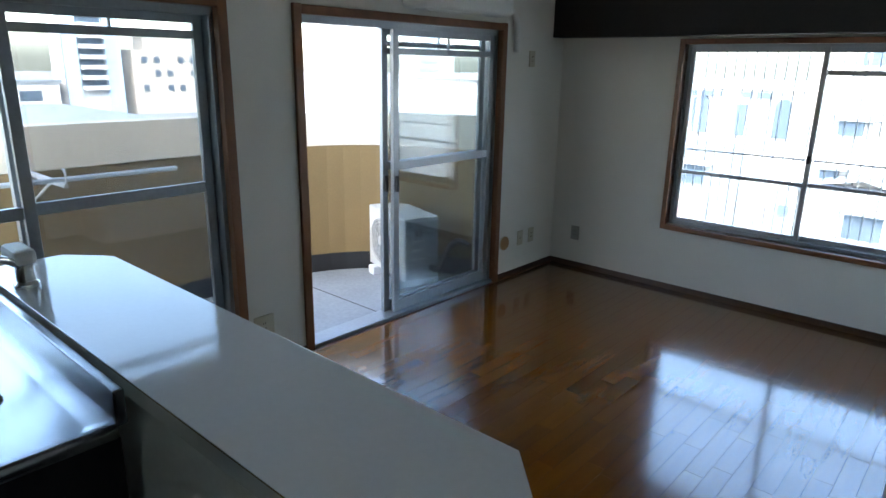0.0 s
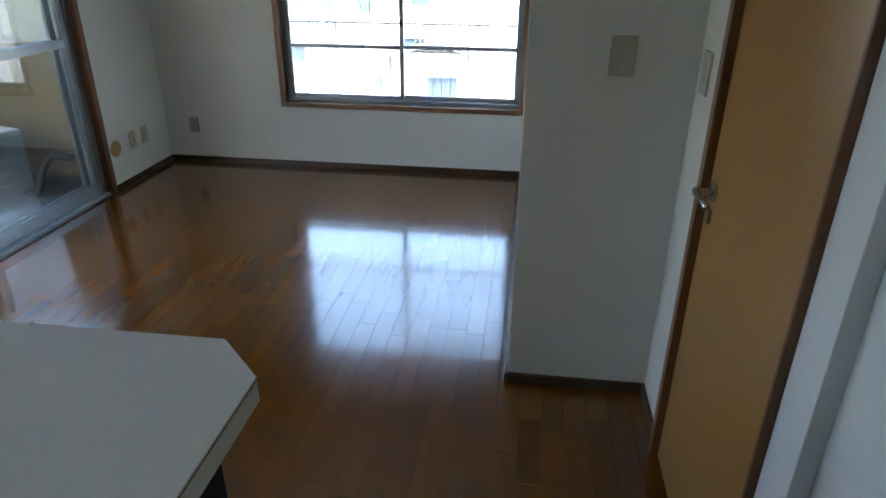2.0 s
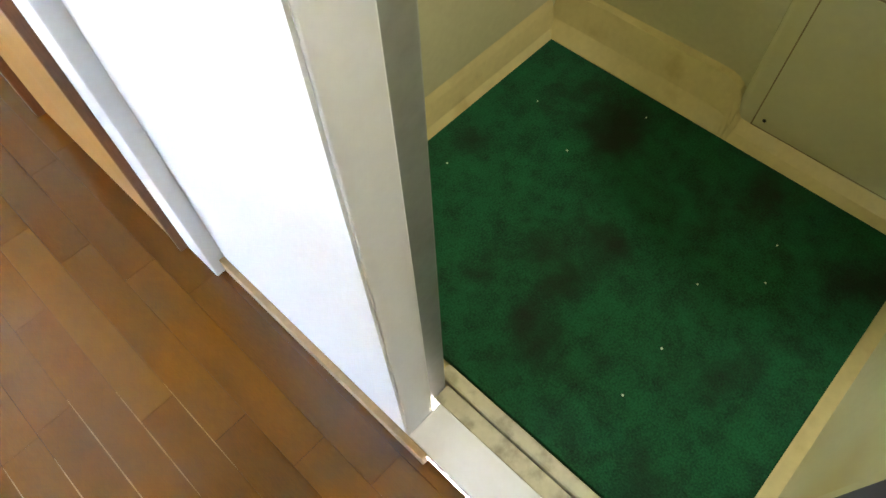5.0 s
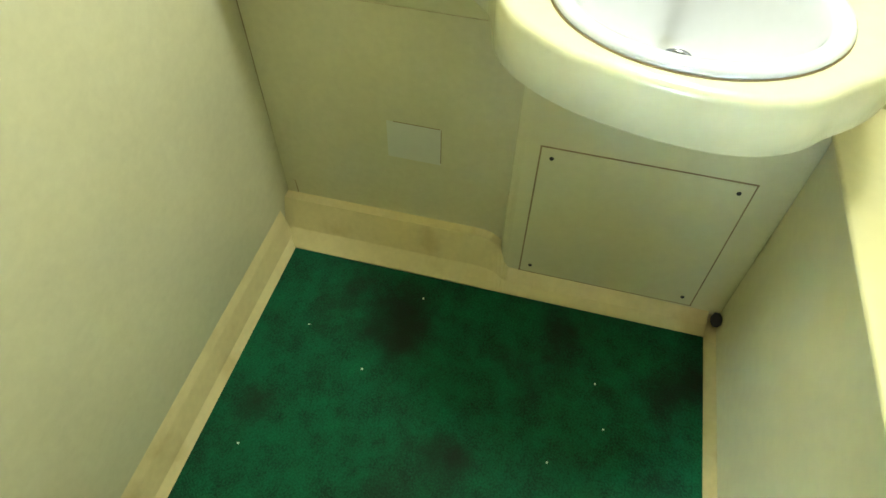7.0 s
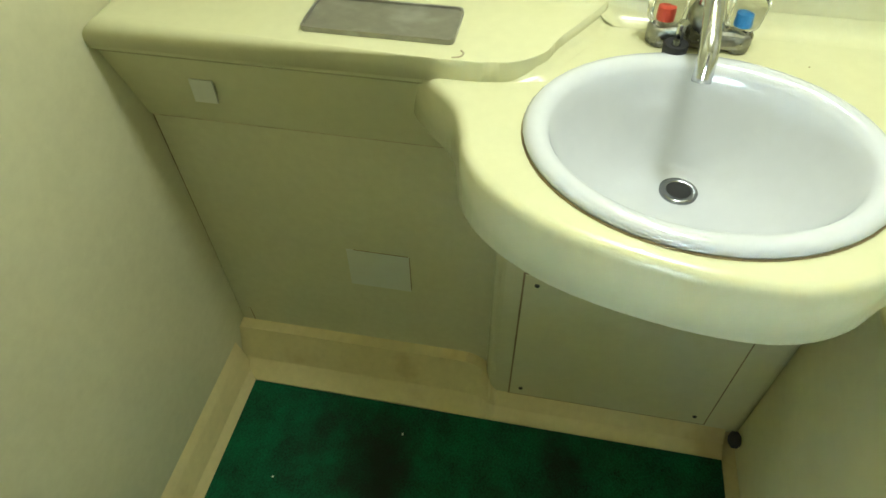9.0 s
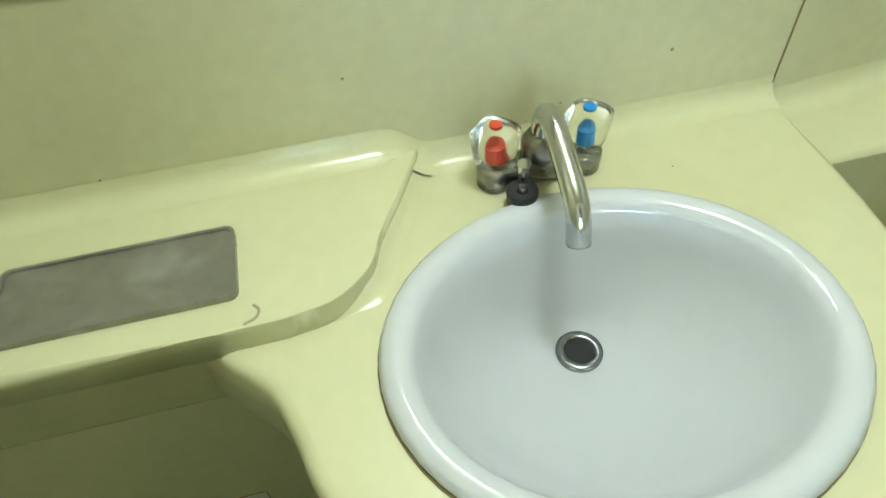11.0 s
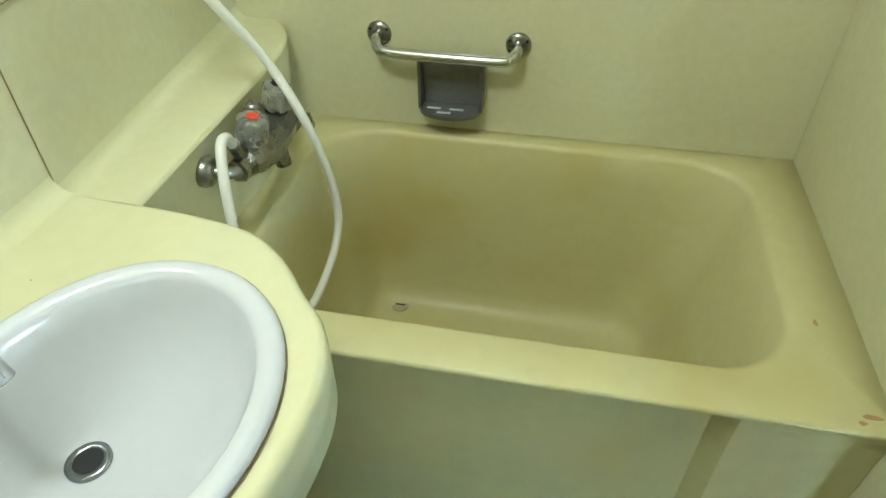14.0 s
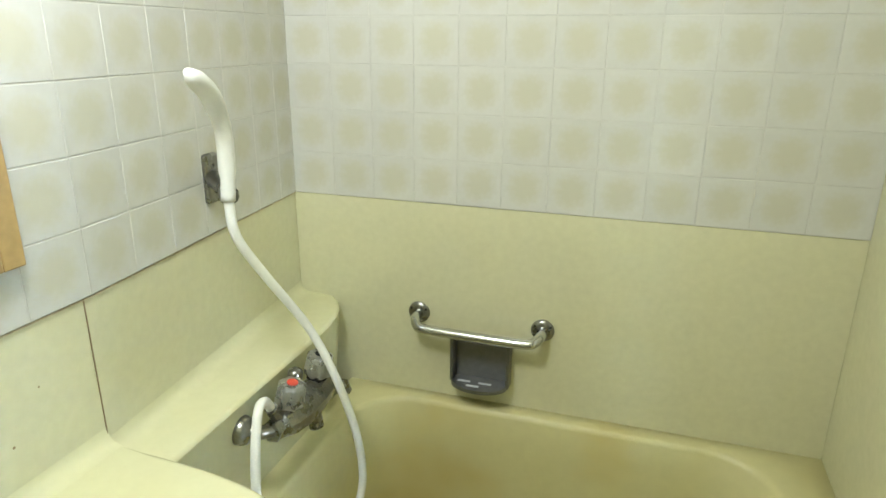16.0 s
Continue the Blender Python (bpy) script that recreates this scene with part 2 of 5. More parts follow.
def smooth_line(points, steps=6):
    """Points on a Catmull-Rom line through the given ones."""
    p = [Vector(q) for q in points]
    p = [p[0] * 2 - p[1]] + p + [p[-1] * 2 - p[-2]]
    out = []
    for i in range(1, len(p) - 2):
        for k in range(steps):
            t = k / steps
            out.append(0.5 * (2 * p[i] + (p[i + 1] - p[i - 1]) * t + (2 * p[i - 1] - 5 * p[i] + 4 * p[i + 1] - p[i + 2]) * t * t
                              + (3 * p[i] - p[i - 1] - 3 * p[i + 1] + p[i + 2]) * t ** 3))
    return out + [p[-2]]


def lathe(profile, sides=24, bm=None, m=None):
    """A body turned round z from (radius, height) pairs."""
    own = bmesh.new()
    rings = [[own.verts.new((r * math.cos(2 * math.pi * k / sides), r * math.sin(2 * math.pi * k / sides), z)) for k in range(sides)]
             for r, z in profile]
    for a, b in zip(rings, rings[1:]):
        for k in range(sides):
            own.faces.new((a[k], a[(k + 1) % sides], b[(k + 1) % sides], b[k]))
    own.faces.new(rings[0])
    own.faces.new(rings[-1])
    if m is not None:
        bmesh.ops.transform(own, matrix=m, verts=own.verts)
    return join(bm, own)


def slab(outline, z0, z1, bevel=0.0, bm=None, seg=3):
    """A flat slab over an outline in x and y."""
    own = bmesh.new()
    low = [own.verts.new((x, y, z0)) for x, y in outline]
    top = [own.verts.new((x, y, z1)) for x, y in outline]
    own.faces.new(low[::-1])
    cap = own.faces.new(top)
    n = len(outline)
    for i in range(n):
        own.faces.new((low[i], low[(i + 1) % n], top[(i + 1) % n], top[i]))
    if bevel:
        bmesh.ops.bevel(own, geom=cap.edges[:], offset=bevel, segments=seg, affect="EDGES", profile=0.5)
    return join(bm, own)


def strip(section, path, bm=None):
    """A section of (across, z) pairs swept along a line in x and y; across points to the right of the way."""
    own = bmesh.new()
    rows = []
    for i, p in enumerate(path):
        a, b = Vector(path[max(i - 1, 0)]), Vector(path[min(i + 1, len(path) - 1)])
        d = (b - a).normalized()
        nrm = Vector((d.y, -d.x))
        rows.append([own.verts.new((p[0] + nrm.x * s, p[1] + nrm.y * s, z)) for s, z in section])
    k = len(section)
    for a, b in zip(rows, rows[1:]):
        for i in range(k):
            own.faces.new((a[i], a[(i + 1) % k], b[(i + 1) % k], b[i]))
    own.faces.new(rows[0])
    own.faces.new(rows[-1])
    return join(bm, own)


def thing(name, label, category, group="", kind="", at=(0, 0, 0)):
    ob = new(name)
    ob.location = at
    return tagged(ob, label, category, group, kind)


def solid(name, bm, material, label="", category="", group="", kind="structure", smooth=False):
    return tagged(finish(bm, material, name, smooth=smooth), label, category, group, kind)


# ---- the room's shell ----
XB, YW, XR, YS, XS = -2.317, 4.736, 0.906, 2.26, 0.392   # balcony wall, window wall, corridor wall, stub face, stub corner
YK, ZC = -1.5, 2.32                                       # kitchen's back wall, ceiling
A0, A1, AZ = 2.25, 3.935, 1.825                           # first balcony opening
B0, B1 = 0.12, 1.80                                       # second balcony opening
W0, W1, WZ0, WZ1 = -1.345, 0.352, 0.49, 1.75              # window

w = box(XB - 0.16, XB, A1, YW + 0.16, -0.1, ZC)
box(XB - 0.16, XB, B1, A0, -0.1, ZC, bm=w)
box(XB - 0.16, XB, YK, B0, -0.1, ZC, bm=w)
box(XB - 0.16, XB, A0, A1, AZ, ZC, bm=w)
box(XB - 0.16, XB, B0, B1, AZ, ZC, bm=w)
solid("wall_west", w, M_WALL, "white papered wall with two balcony door openings", "wall")
w = box(XB, W0, YW, YW + 0.16, -0.1, ZC)
box(W1, 1.2, YW, YW + 0.16, -0.1, ZC, bm=w)
box(W0, W1, YW, YW + 0.16, -0.1, WZ0, bm=w)
box(W0, W1, YW, YW + 0.16, WZ1, ZC, bm=w)
solid("wall_north", w, M_WALL, "white papered wall round a wide sliding window", "wall")
solid("wall_stub", box(XS, 1.2, YS, YW, -0.1, ZC, 0.004), M_WALL, "white papered projecting wall block", "wall")
w = box(XR, XR + 0.1, 1.946, YS, -0.1, ZC)
box(XR, XR + 0.1, 1.27, 1.946, 1.93, ZC, bm=w)
box(XR + 0.09, XR + 0.1, 1.27, 1.946, -0.1, 1.93, bm=w)
solid("wall_corridor", w, M_WALL, "white papered corridor wall beside the timber door", "wall")
solid("wall_white_panel", box(0.953, 1.02, 0.558, 1.15, -0.1, ZC), M_WHITE, "smooth white painted panel beside the bathroom door", "wall")
w = box(0.953, 1.02, YK, 0.03, -0.1, ZC)
box(0.953, 1.02, 0.03, 0.565, 1.95, ZC, bm=w)
solid("wall_corridor_south", w, M_WALL, "white papered wall beyond the bathroom door", "wall")
solid("wall_south", box(XB - 0.16, 1.02, YK - 0.1, YK, -0.1, ZC), M_WALL, "plain white kitchen back wall", "wall")
solid("ceiling", box(XB - 0.16, 1.2, YK - 0.1, YW + 0.16, ZC, ZC + 0.1), M_CEIL, "white papered ceiling", "ceiling")
solid("trim_white_post", box(0.916, 1.0, 1.145, 1.262, 0, ZC, 0.003), M_WHITE, "white painted post beside the timber door", "trim")
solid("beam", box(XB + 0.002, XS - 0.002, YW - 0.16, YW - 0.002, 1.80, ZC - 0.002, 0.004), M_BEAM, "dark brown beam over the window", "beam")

for nm, b in (("baseboard_window", box(XB, XS, YW - 0.012, YW, 0, 0.042, 0.003)),
              ("baseboard_corner", box(XB, XB + 0.012, A1 + 0.05, YW - 0.012, 0, 0.042, 0.003)),
              ("baseboard_pier", box(XB, XB + 0.012, B1 + 0.07, A0 - 0.05, 0, 0.042, 0.003)),
              ("baseboard_stub", box(XS, XR - 0.012, YS - 0.012, YS, 0, 0.042, 0.003)),
              ("baseboard_stub_side", box(XS - 0.012, XS, YS - 0.012, YW - 0.012, 0, 0.042, 0.003)),
              ("baseboard_corridor", box(XR - 0.012, XR, 1.95, YS, 0, 0.042, 0.003))):
    solid(nm, b, M_TRIM, "dark brown timber skirting along the wall", "skirting")
solid("baseboard_panel", box(0.938, 0.953, 0.50, 1.146, 0, 0.05, 0.003), M_EDGE, "thin pale timber skirting under the white panel", "skirting")

# floor: bed under the boards
floor = solid("floor", box(XB, 0.953, YK, YW, -0.12, -0.0035), M_JOINT, "varnished narrow-strip timber floor", "floor")


# ---- balcony doors and window ----
def frame_set(name, y0, y1, z1, label):
    ob = thing(name, label, "door frame", kind="structure")
    for nm, b in (("jamb", box(XB - 0.03, XB + 0.02, y0 - 0.045, y0 + 0.004, 0, z1 + 0.045, 0.004)),
                  ("jamb", box(XB - 0.03, XB + 0.02, y1 - 0.004, y1 + 0.045, 0, z1 + 0.045, 0.004)),
                  ("head", box(XB - 0.03, XB + 0.022, y0 + 0.004, y1 - 0.004, z1 - 0.004, z1 + 0.042, 0.004))):
        part(nm, b, M_FRAME, ob)
    for nm, b in (("track_head", box(XB - 0.13, XB - 0.032, y0, y1, z1 - 0.04, z1)),
                  ("track_sill", box(XB - 0.14, XB - 0.004, y0, y1, -0.06, 0.02, 0.004)),
                  ("track_post", box(XB - 0.13, XB - 0.032, y0, y0 + 0.022, 0.02, z1 - 0.04)),
                  ("track_post", box(XB - 0.13, XB - 0.032, y1 - 0.022, y1, 0.02, z1 - 0.04))):
        part(nm, b, M_ALU, ob)
    return ob


def sash(name, y0, y1, x, z1, label, mid=0.98, top=1.66):
    """A sliding aluminium glass door in the plane x."""
    ob = thing(name, label, "glass door", "sliding balcony doors")
    s = 0.045
    for yy in (y0, y1 - s):
        part("stile", box(x - 0.014, x + 0.014, yy, yy + s, 0.022, z1 - 0.03, 0.003), M_ALU, ob)
    for nm, z, h in (("bottom_rail", 0.022, 0.075), ("mid_rail", mid - 0.025, 0.05), ("transom_rail", top - 0.018, 0.036), ("top_rail", z1 - 0.075, 0.04)):
        part(nm, box(x - 0.012, x + 0.012, y0 + s, y1 - s, z, z + h, 0.002), M_ALU, ob)
    yc = y0 + (y1 - y0) * 0.52
    part("transom_bar", box(x - 0.008, x + 0.008, yc - 0.006, yc + 0.006, top + 0.018, z1 - 0.075), M_ALU, ob)
    for z0, z2 in ((0.097, mid - 0.025), (mid + 0.025, top - 0.018), (top + 0.018, z1 - 0.075)):
        p = part("pane", box(x - 0.002, x + 0.002, y0 + s, y1 - s, z0, z2), M_GLASS, ob)
        p.visible_shadow = False
    part("latch", box(x + 0.012, x + 0.03, y0 + 0.012, y0 + 0.034, 0.82, 0.92, 0.004), M_GASKET, ob)
    return ob


frame_set("door_frame_1", A0, A1, AZ, "stained timber frame of the open balcony doors")
frame_set("door_frame_2", B0, B1, AZ, "stained timber frame of the balcony doors by the kitchen")
sash("sliding_door", 2.94, 3.91, XB - 0.055, AZ, "clear glass aluminium sliding door pushed open")
sash("sliding_door", 2.895, 3.87, XB - 0.105, AZ, "outer glass aluminium sliding door slid behind another")
sash("sliding_door", 0.93, 1.775, XB - 0.105, AZ, "shut outer glass aluminium sliding door", 1.0, 1.70)
sash("sliding_door", 0.145, 0.985, XB - 0.055, AZ, "shut inner glass aluminium sliding door", 1.0, 1.70)

win = thing("window_1", "wide aluminium sliding window in a timber frame", "window", kind="structure")
for b in (box(W0 - 0.035, W0, YW - 0.025, YW + 0.05, WZ0 - 0.035, WZ1 + 0.035, 0.003), box(W1, W1 + 0.036, YW - 0.025, YW + 0.05, WZ0 - 0.035, WZ1 + 0.035, 0.003),
          box(W0, W1, YW - 0.025, YW + 0.05, WZ1, WZ1 + 0.035, 0.003), box(W0, W1, YW - 0.035, YW + 0.05, WZ0 - 0.035, WZ0, 0.003)):
    part("window_frame", b, M_FRAME, win)
for b in (box(W0, W0 + 0.018, YW + 0.05, YW + 0.14, WZ0, WZ1), box(W1 - 0.018, W1, YW + 0.05, YW + 0.14, WZ0, WZ1),
          box(W0 + 0.018, W1 - 0.018, YW + 0.05, YW + 0.14, WZ1 - 0.02, WZ1), box(W0 + 0.018, W1 - 0.018, YW + 0.05, YW + 0.14, WZ0, WZ0 + 0.02)):
    part("track", b, M_ALU, win)
for x0, x1, y, trans in ((W0 + 0.018, -0.48, YW + 0.075, 0), (-0.515, W1 - 0.018, YW + 0.11, 1)):
    z0, z1 = WZ0 + 0.02, WZ1 - 0.02
    sa = part("window_sash", box(x0, x0 + 0.03, y - 0.012, y + 0.012, z0, z1, 0.002), M_ALU, win)
    b = box(x1 - 0.03, x1, y - 0.012, y + 0.012, z0, z1)
    for z, h in ((z0, 0.03), (0.865, 0.026), (z1 - 0.03, 0.03)) + (((1.565, 0.03),) if trans else ()):
        box(x0 + 0.03, x1 - 0.03, y - 0.011, y + 0.011, z, z + h, bm=b)
    part("sash_rails", b, M_ALU, sa)
    if trans:
        part("transom_bar", box(-0.09, -0.078, y - 0.007, y + 0.007, 1.595, z1 - 0.03), M_ALU, sa)
    for a, c in ((z0 + 0.03, 0.865), (0.891, 1.565 if trans else z1 - 0.03)) + (((1.595, z1 - 0.03),) if trans else ()):
        p = part("pane", box(x0 + 0.03, x1 - 0.03, y - 0.002, y + 0.002, a, c), M_GLASS, sa)
        p.visible_shadow = False
part("latch", box(-0.505, -0.485, YW + 0.045, YW + 0.063, 1.02, 1.07, 0.004), M_GASKET, win)

# ---- balcony ----
solid("balcony_floor", box(-5.2, XB - 0.16, YK - 1.5, 5.4, -0.24, -0.09), M_CONC, "pale grey concrete balcony floor", "balcony floor")
curve = [(-3.75, -3.0), (-3.75, 2.9)] + [(-2.55 - 1.2 * math.cos(a), 2.9 + 1.2 * math.sin(a)) for a in (math.pi / 2 * k / 14 for k in range(1, 15))] + [(-2.482, 4.1)]
par = thing("parapet", "curved ochre rendered balcony parapet with pale coping", "parapet", kind="structure")
part("parapet_wall", strip([(0, -0.09), (0, 0.95), (-0.24, 0.95), (-0.24, -0.09)], curve), M_PARAPET, par)
part("coping", strip([(0.0, 0.954), (-0.12, 1.2), (-0.24, 1.2), (-0.24, 0.954)], curve), M_COPING, par)
part("gutter_skirt", strip([(0.006, -0.088), (0.006, 0.06), (0.001, 0.06), (0.001, -0.088)], curve), M_GASKET, par, "dark damp-proof skirting")
part("floor_groove", box(-3.75, XB - 0.2, 3.05, 3.058, -0.0905, -0.0885), M_GASKET, bpy.data.objects["balcony_floor"], "dark floor joint")
solid("balcony_side_wall", box(-2.72, XB - 0.165, 4.35, 4.6, -0.09, 2.6), M_COPING, "pale rendered balcony end wall", "wall")
# added slab, out of view: keeps sun and high sky off the balcony
solid("unseen_slab_above", box(-3.6, XB - 0.16, YK - 1.5, 5.0, 2.45, 2.6), M_CONC, "unseen concrete slab added over the balcony, shading it", "balcony slab")

# ---- insect screen outside the kitchen's balcony doors ----
M_SCREEN.use_nodes = True
nt = M_SCREEN.node_tree
tr = nt.nodes.new("ShaderNodeBsdfTransparent")
ms = nt.nodes.new("ShaderNodeMixShader")
ms.inputs["Fac"].default_value = 0.38
b_ = nt.nodes["Principled BSDF"]
b_.inputs["Base Color"].default_value = (0.1, 0.11, 0.135, 1)
b_.inputs["Roughness"].default_value = 0.7
nt.links.new(tr.outputs[0], ms.inputs[1])
nt.links.new(b_.outputs[0], ms.inputs[2])
nt.links.new(ms.outputs[0], nt.nodes["Material Output"].inputs["Surface"])
def insect_screen(y0, y1, label):
    scr = thing("insect_screen", label, "insect screen", "balcony insect screens")
    part("mesh_sheet", box(XB - 0.146, XB - 0.145, y0 + 0.025, y1 - 0.025, 0.06, 1.69), M_SCREEN, scr)
    for y in (y0, y1 - 0.028):
        part("screen_stile", box(XB - 0.152, XB - 0.139, y, y + 0.028, 0.03, AZ - 0.04, 0.002), M_ALU, scr)
    for z in (0.03, 1.69):
        part("screen_rail", box(XB - 0.152, XB - 0.139, y0 + 0.028, y1 - 0.028, z, z + 0.03, 0.002), M_ALU, scr)


insect_screen(0.935, 1.793, "grey sliding insect screen outside the shut glass door")
insect_screen(2.93, 3.91, "grey sliding insect screen behind the stacked glass doors")

# outdoor unit, turned a little on the balcony
ac = thing("ac_outdoor_unit", "white outdoor air-conditioner unit standing on the balcony floor", "air conditioner", at=(-3.07, 3.72, -0.09))
ac.rotation_euler = (0, 0, radians(-17))
AW, AD = 0.31, 0.15
part("case", box(-AW, AW, -AD, AD, 0.07, 0.565, 0.012), M_ACBODY, ac)
part("service_panel", box(AW - 0.004, AW + 0.006, -AD + 0.01, AD - 0.01, 0.08, 0.54, 0.004), M_ACSIDE, ac, "grey service side panel")
part("fan_ring", lathe([(0.2, 0.0), (0.2, 0.014), (0.182, 0.014), (0.18, 0.003)], 32, m=pose(-0.07, -AD, 0.31, 90, 0, 0)), M_ACBODY, ac)
part("fan_hollow", lathe([(0.178, 0.0), (0.178, 0.003)], 32, m=pose(-0.07, -AD, 0.31, 90, 0, 0)), M_ACDARK, ac, "dark fan opening")
part("fan_hub", lathe([(0.045, 0.0), (0.045, 0.012), (0.03, 0.018)], 20, m=pose(-0.07, -AD - 0.002, 0.31, 90, 0, 0)), M_ACBODY, ac)
for r in (0.075, 0.1, 0.125, 0.15, 0.172):
    part("guard_ring", tube([(-0.07 + r * math.cos(a), -AD - 0.01, 0.31 + r * math.sin(a)) for a in (2 * math.pi * k / 28 for k in range(29))], 0.0035, 6), M_ACBODY, ac)
for k in range(10):
    a = 2 * math.pi * k / 10
    part("guard_rib", tube([(-0.07 + r * math.cos(a), -AD - 0.012, 0.31 + r * math.sin(a)) for r in (0.04, 0.18)], 0.003, 6), M_ACBODY, ac)
for z in (0.24, 0.31, 0.38):
    part("panel_slot", box(AW + 0.006, AW + 0.011, -0.08, 0.02, z, z + 0.012), M_ACBODY, ac)
part("maker_plate", box(AW + 0.006, AW + 0.01, -0.06, 0.0, 0.42, 0.47), M_ACDARK, ac)
for x in (-0.2, 0.2):
    part("foot", box(x - 0.05, x + 0.05, -0.19, 0.19, 0.0, 0.07, 0.008), M_WHITE, ac, "white plastic foot block")
part("refrigerant_pipe", tube(smooth_line([(AW, 0.08, 0.16), (AW + 0.08, 0.11, 0.17), (AW + 0.1, 0.16, 0.3), (AW + 0.12, 0.24, 0.38), (AW + 0.22, 0.3, 0.36)]), 0.022, 10), M_GASKET, ac, "lagged black pipe", True)
pole = thing("laundry_pole", "white laundry pole resting along the balcony", "laundry pole")
part("pole_tube", tube([(-3.2, -0.9, 0.99), (-3.2, 1.97, 0.975)], 0.014, 12), M_WHITE, pole, smooth=True)
for y in (-0.6, 1.36):
    arm = part("pole_bracket", box(-3.752, -3.17, y - 0.011, y + 0.011, 0.935, 0.96, 0.003), M_WHITE, pole, "white arm fixed to the parapet")
    part("arm_stay", tube([(-3.749, y, 0.78), (-3.4, y, 0.937)], 0.008, 8), M_WHITE, arm)
    part("arm_hook", tube(smooth_line([(-3.175, y, 0.955), (-3.16, y, 0.985), (-3.165, y, 1.02), (-3.19, y, 1.035)]), 0.006, 8), M_WHITE, arm)

# guard of thin bars outside the window
gu = thing("window_guard", "thin grey metal bars guarding the window outside", "window guard")
for k in range(27):
    x = W0 + 0.02 + k * 0.0645
    part("bar", box(x - 0.003, x + 0.003, YW + 0.2, YW + 0.206, WZ0 - 0.05, WZ1 - 0.02), M_ALU, gu)
for z in (WZ0 - 0.05, 1.02, WZ1 - 0.02):
    part("guard_rail", box(W0 - 0.02, W1 + 0.02, YW + 0.192, YW + 0.2, z, z + 0.012), M_ALU, gu)
for x in (W0 - 0.02, W1 + 0.01):
    part("guard_stay", box(x, x + 0.01, YW + 0.16, YW + 0.192, WZ0 - 0.05, WZ0 - 0.03), M_ALU, gu)

# ---- town outside ----
M_BWHITE = mat("white_render", (0.48, 0.48, 0.48), 0.8, var=0.05, scale=0.3, fine=2)
M_BCREAM = mat("cream_cladding", (0.36, 0.35, 0.33), 0.8, var=0.06, scale=0.4, fine=3)
M_BTAN = mat("tan_cladding", (0.34, 0.31, 0.28), 0.8, var=0.06, scale=0.3)
M_BBLUE = mat("blue_cladding", (0.3, 0.4, 0.5), 0.6, var=0.06, scale=0.2)
M_BGREY = mat("grey_metal_roof", (0.16, 0.18, 0.2), 0.5, var=0.1, scale=1)
M_BGLASS = mat("far_window_glass", (0.06, 0.085, 0.115), 0.5, spec=0.2, var=0.2, scale=1, bump=0)
M_GROUND = mat("town_ground", (0.2, 0.2, 0.2), 0.9, var=0.2, scale=0.1, fine=1)
solid("ground", box(-600, 600, -600, 600, -9.4, -9.0), M_GROUND, "grey streets and yards far below", "ground")

arch = thing("town_building", "cream building with ribs and arched windows", "building")
part("wall", box(-16, 2.2, 16.2, 24, -9, 1.30), M_BWHITE, arch)
part("upper_storey", box(-4.0, 8, 20, 27, -9, 6), M_BCREAM, arch)
part("parapet_band", box(-16, 2.25, 16.12, 16.35, 1.16, 1.34), M_BWHITE, arch)
for k in range(16):
    x = -7.2 + k * 0.42
    part("rib", box(x, x + 0.07, 16.08, 16.2, 0.0, 1.16), M_BTAN, arch)
for x0, x1, round_top in ((-5.62, -5.25, True), (-4.66, -4.38, False), (-3.76, -3.44, True), (-6.6, -6.3, False)):
    b = box(x0, x1, 16.1, 16.19, 0.12, 0.82)
    if round_top:
        lathe([((x1 - x0) / 2, 0.0), ((x1 - x0) / 2, 0.09)], 20, bm=b, m=pose((x0 + x1) / 2, 16.196, 0.82, 90, 0, 0))
    part("window", b, M_BGLASS, arch)
low = thing("town_building", "low grey workshop with a band of windows", "building")
part("wall", box(-8.5, -4.2, 14.6, 16.0, -9, -0.05), M_BGREY, low)
part("window", box(-5.35, -4.6, 14.55, 14.62, -0.85, -0.45), M_BGLASS, low)
part("awning", box(-5.5, -4.45, 14.35, 14.6, -0.42, -0.36), M_BWHITE, low)
part("lower_wall", box(-8.4, -4.5, 14.2, 14.6, -9, -1.0), M_BWHITE, low)
part("red_shutter", box(-5.3, -4.85, 14.12, 14.2, -1.75, -1.2), mat("red_shutter", (0.5, 0.2, 0.13), 0.6), low)
house = thing("town_house", "white house with grey metal gable roofs", "house")
part("wall", box(-2.9, 3.0, 15.8, 22, -9, -0.75), M_BWHITE, house)
own = bmesh.new()
sec = [(-2.95, -0.72), (-1.75, -0.45), (0.2, -0.95), (0.2, -1.05), (-1.75, -0.55), (-2.95, -0.8)]
fr = [own.verts.new((x, 15.5, z)) for x, z in sec]
bk = [own.verts.new((x, 22.2, z)) for x, z in sec]
own.faces.new(fr)
own.faces.new(bk[::-1])
for i in range(len(sec)):
    own.faces.new((fr[i], fr[(i + 1) % 6], bk[(i + 1) % 6], bk[i]))
part("roof", own, M_BGREY, house)
part("window", box(-2.0, -1.3, 15.74, 15.81, -1.95, -1.3), M_BGLASS, house)
part("window_hood", box(-2.1, -1.2, 15.6, 15.8, -1.28, -1.22), M_BGREY, house)
part("balcony_rail", box(-2.2, -1.1, 15.4, 15.46, -2.1, -1.75), M_BGREY, house)
part("side_shed", box(-3.25, -2.92, 15.2, 18, -9, -0.9), M_BGREY, house)
part("shed_window", box(-3.15, -2.95, 15.14, 15.21, -1.4, -1.2), M_BGLASS, house)
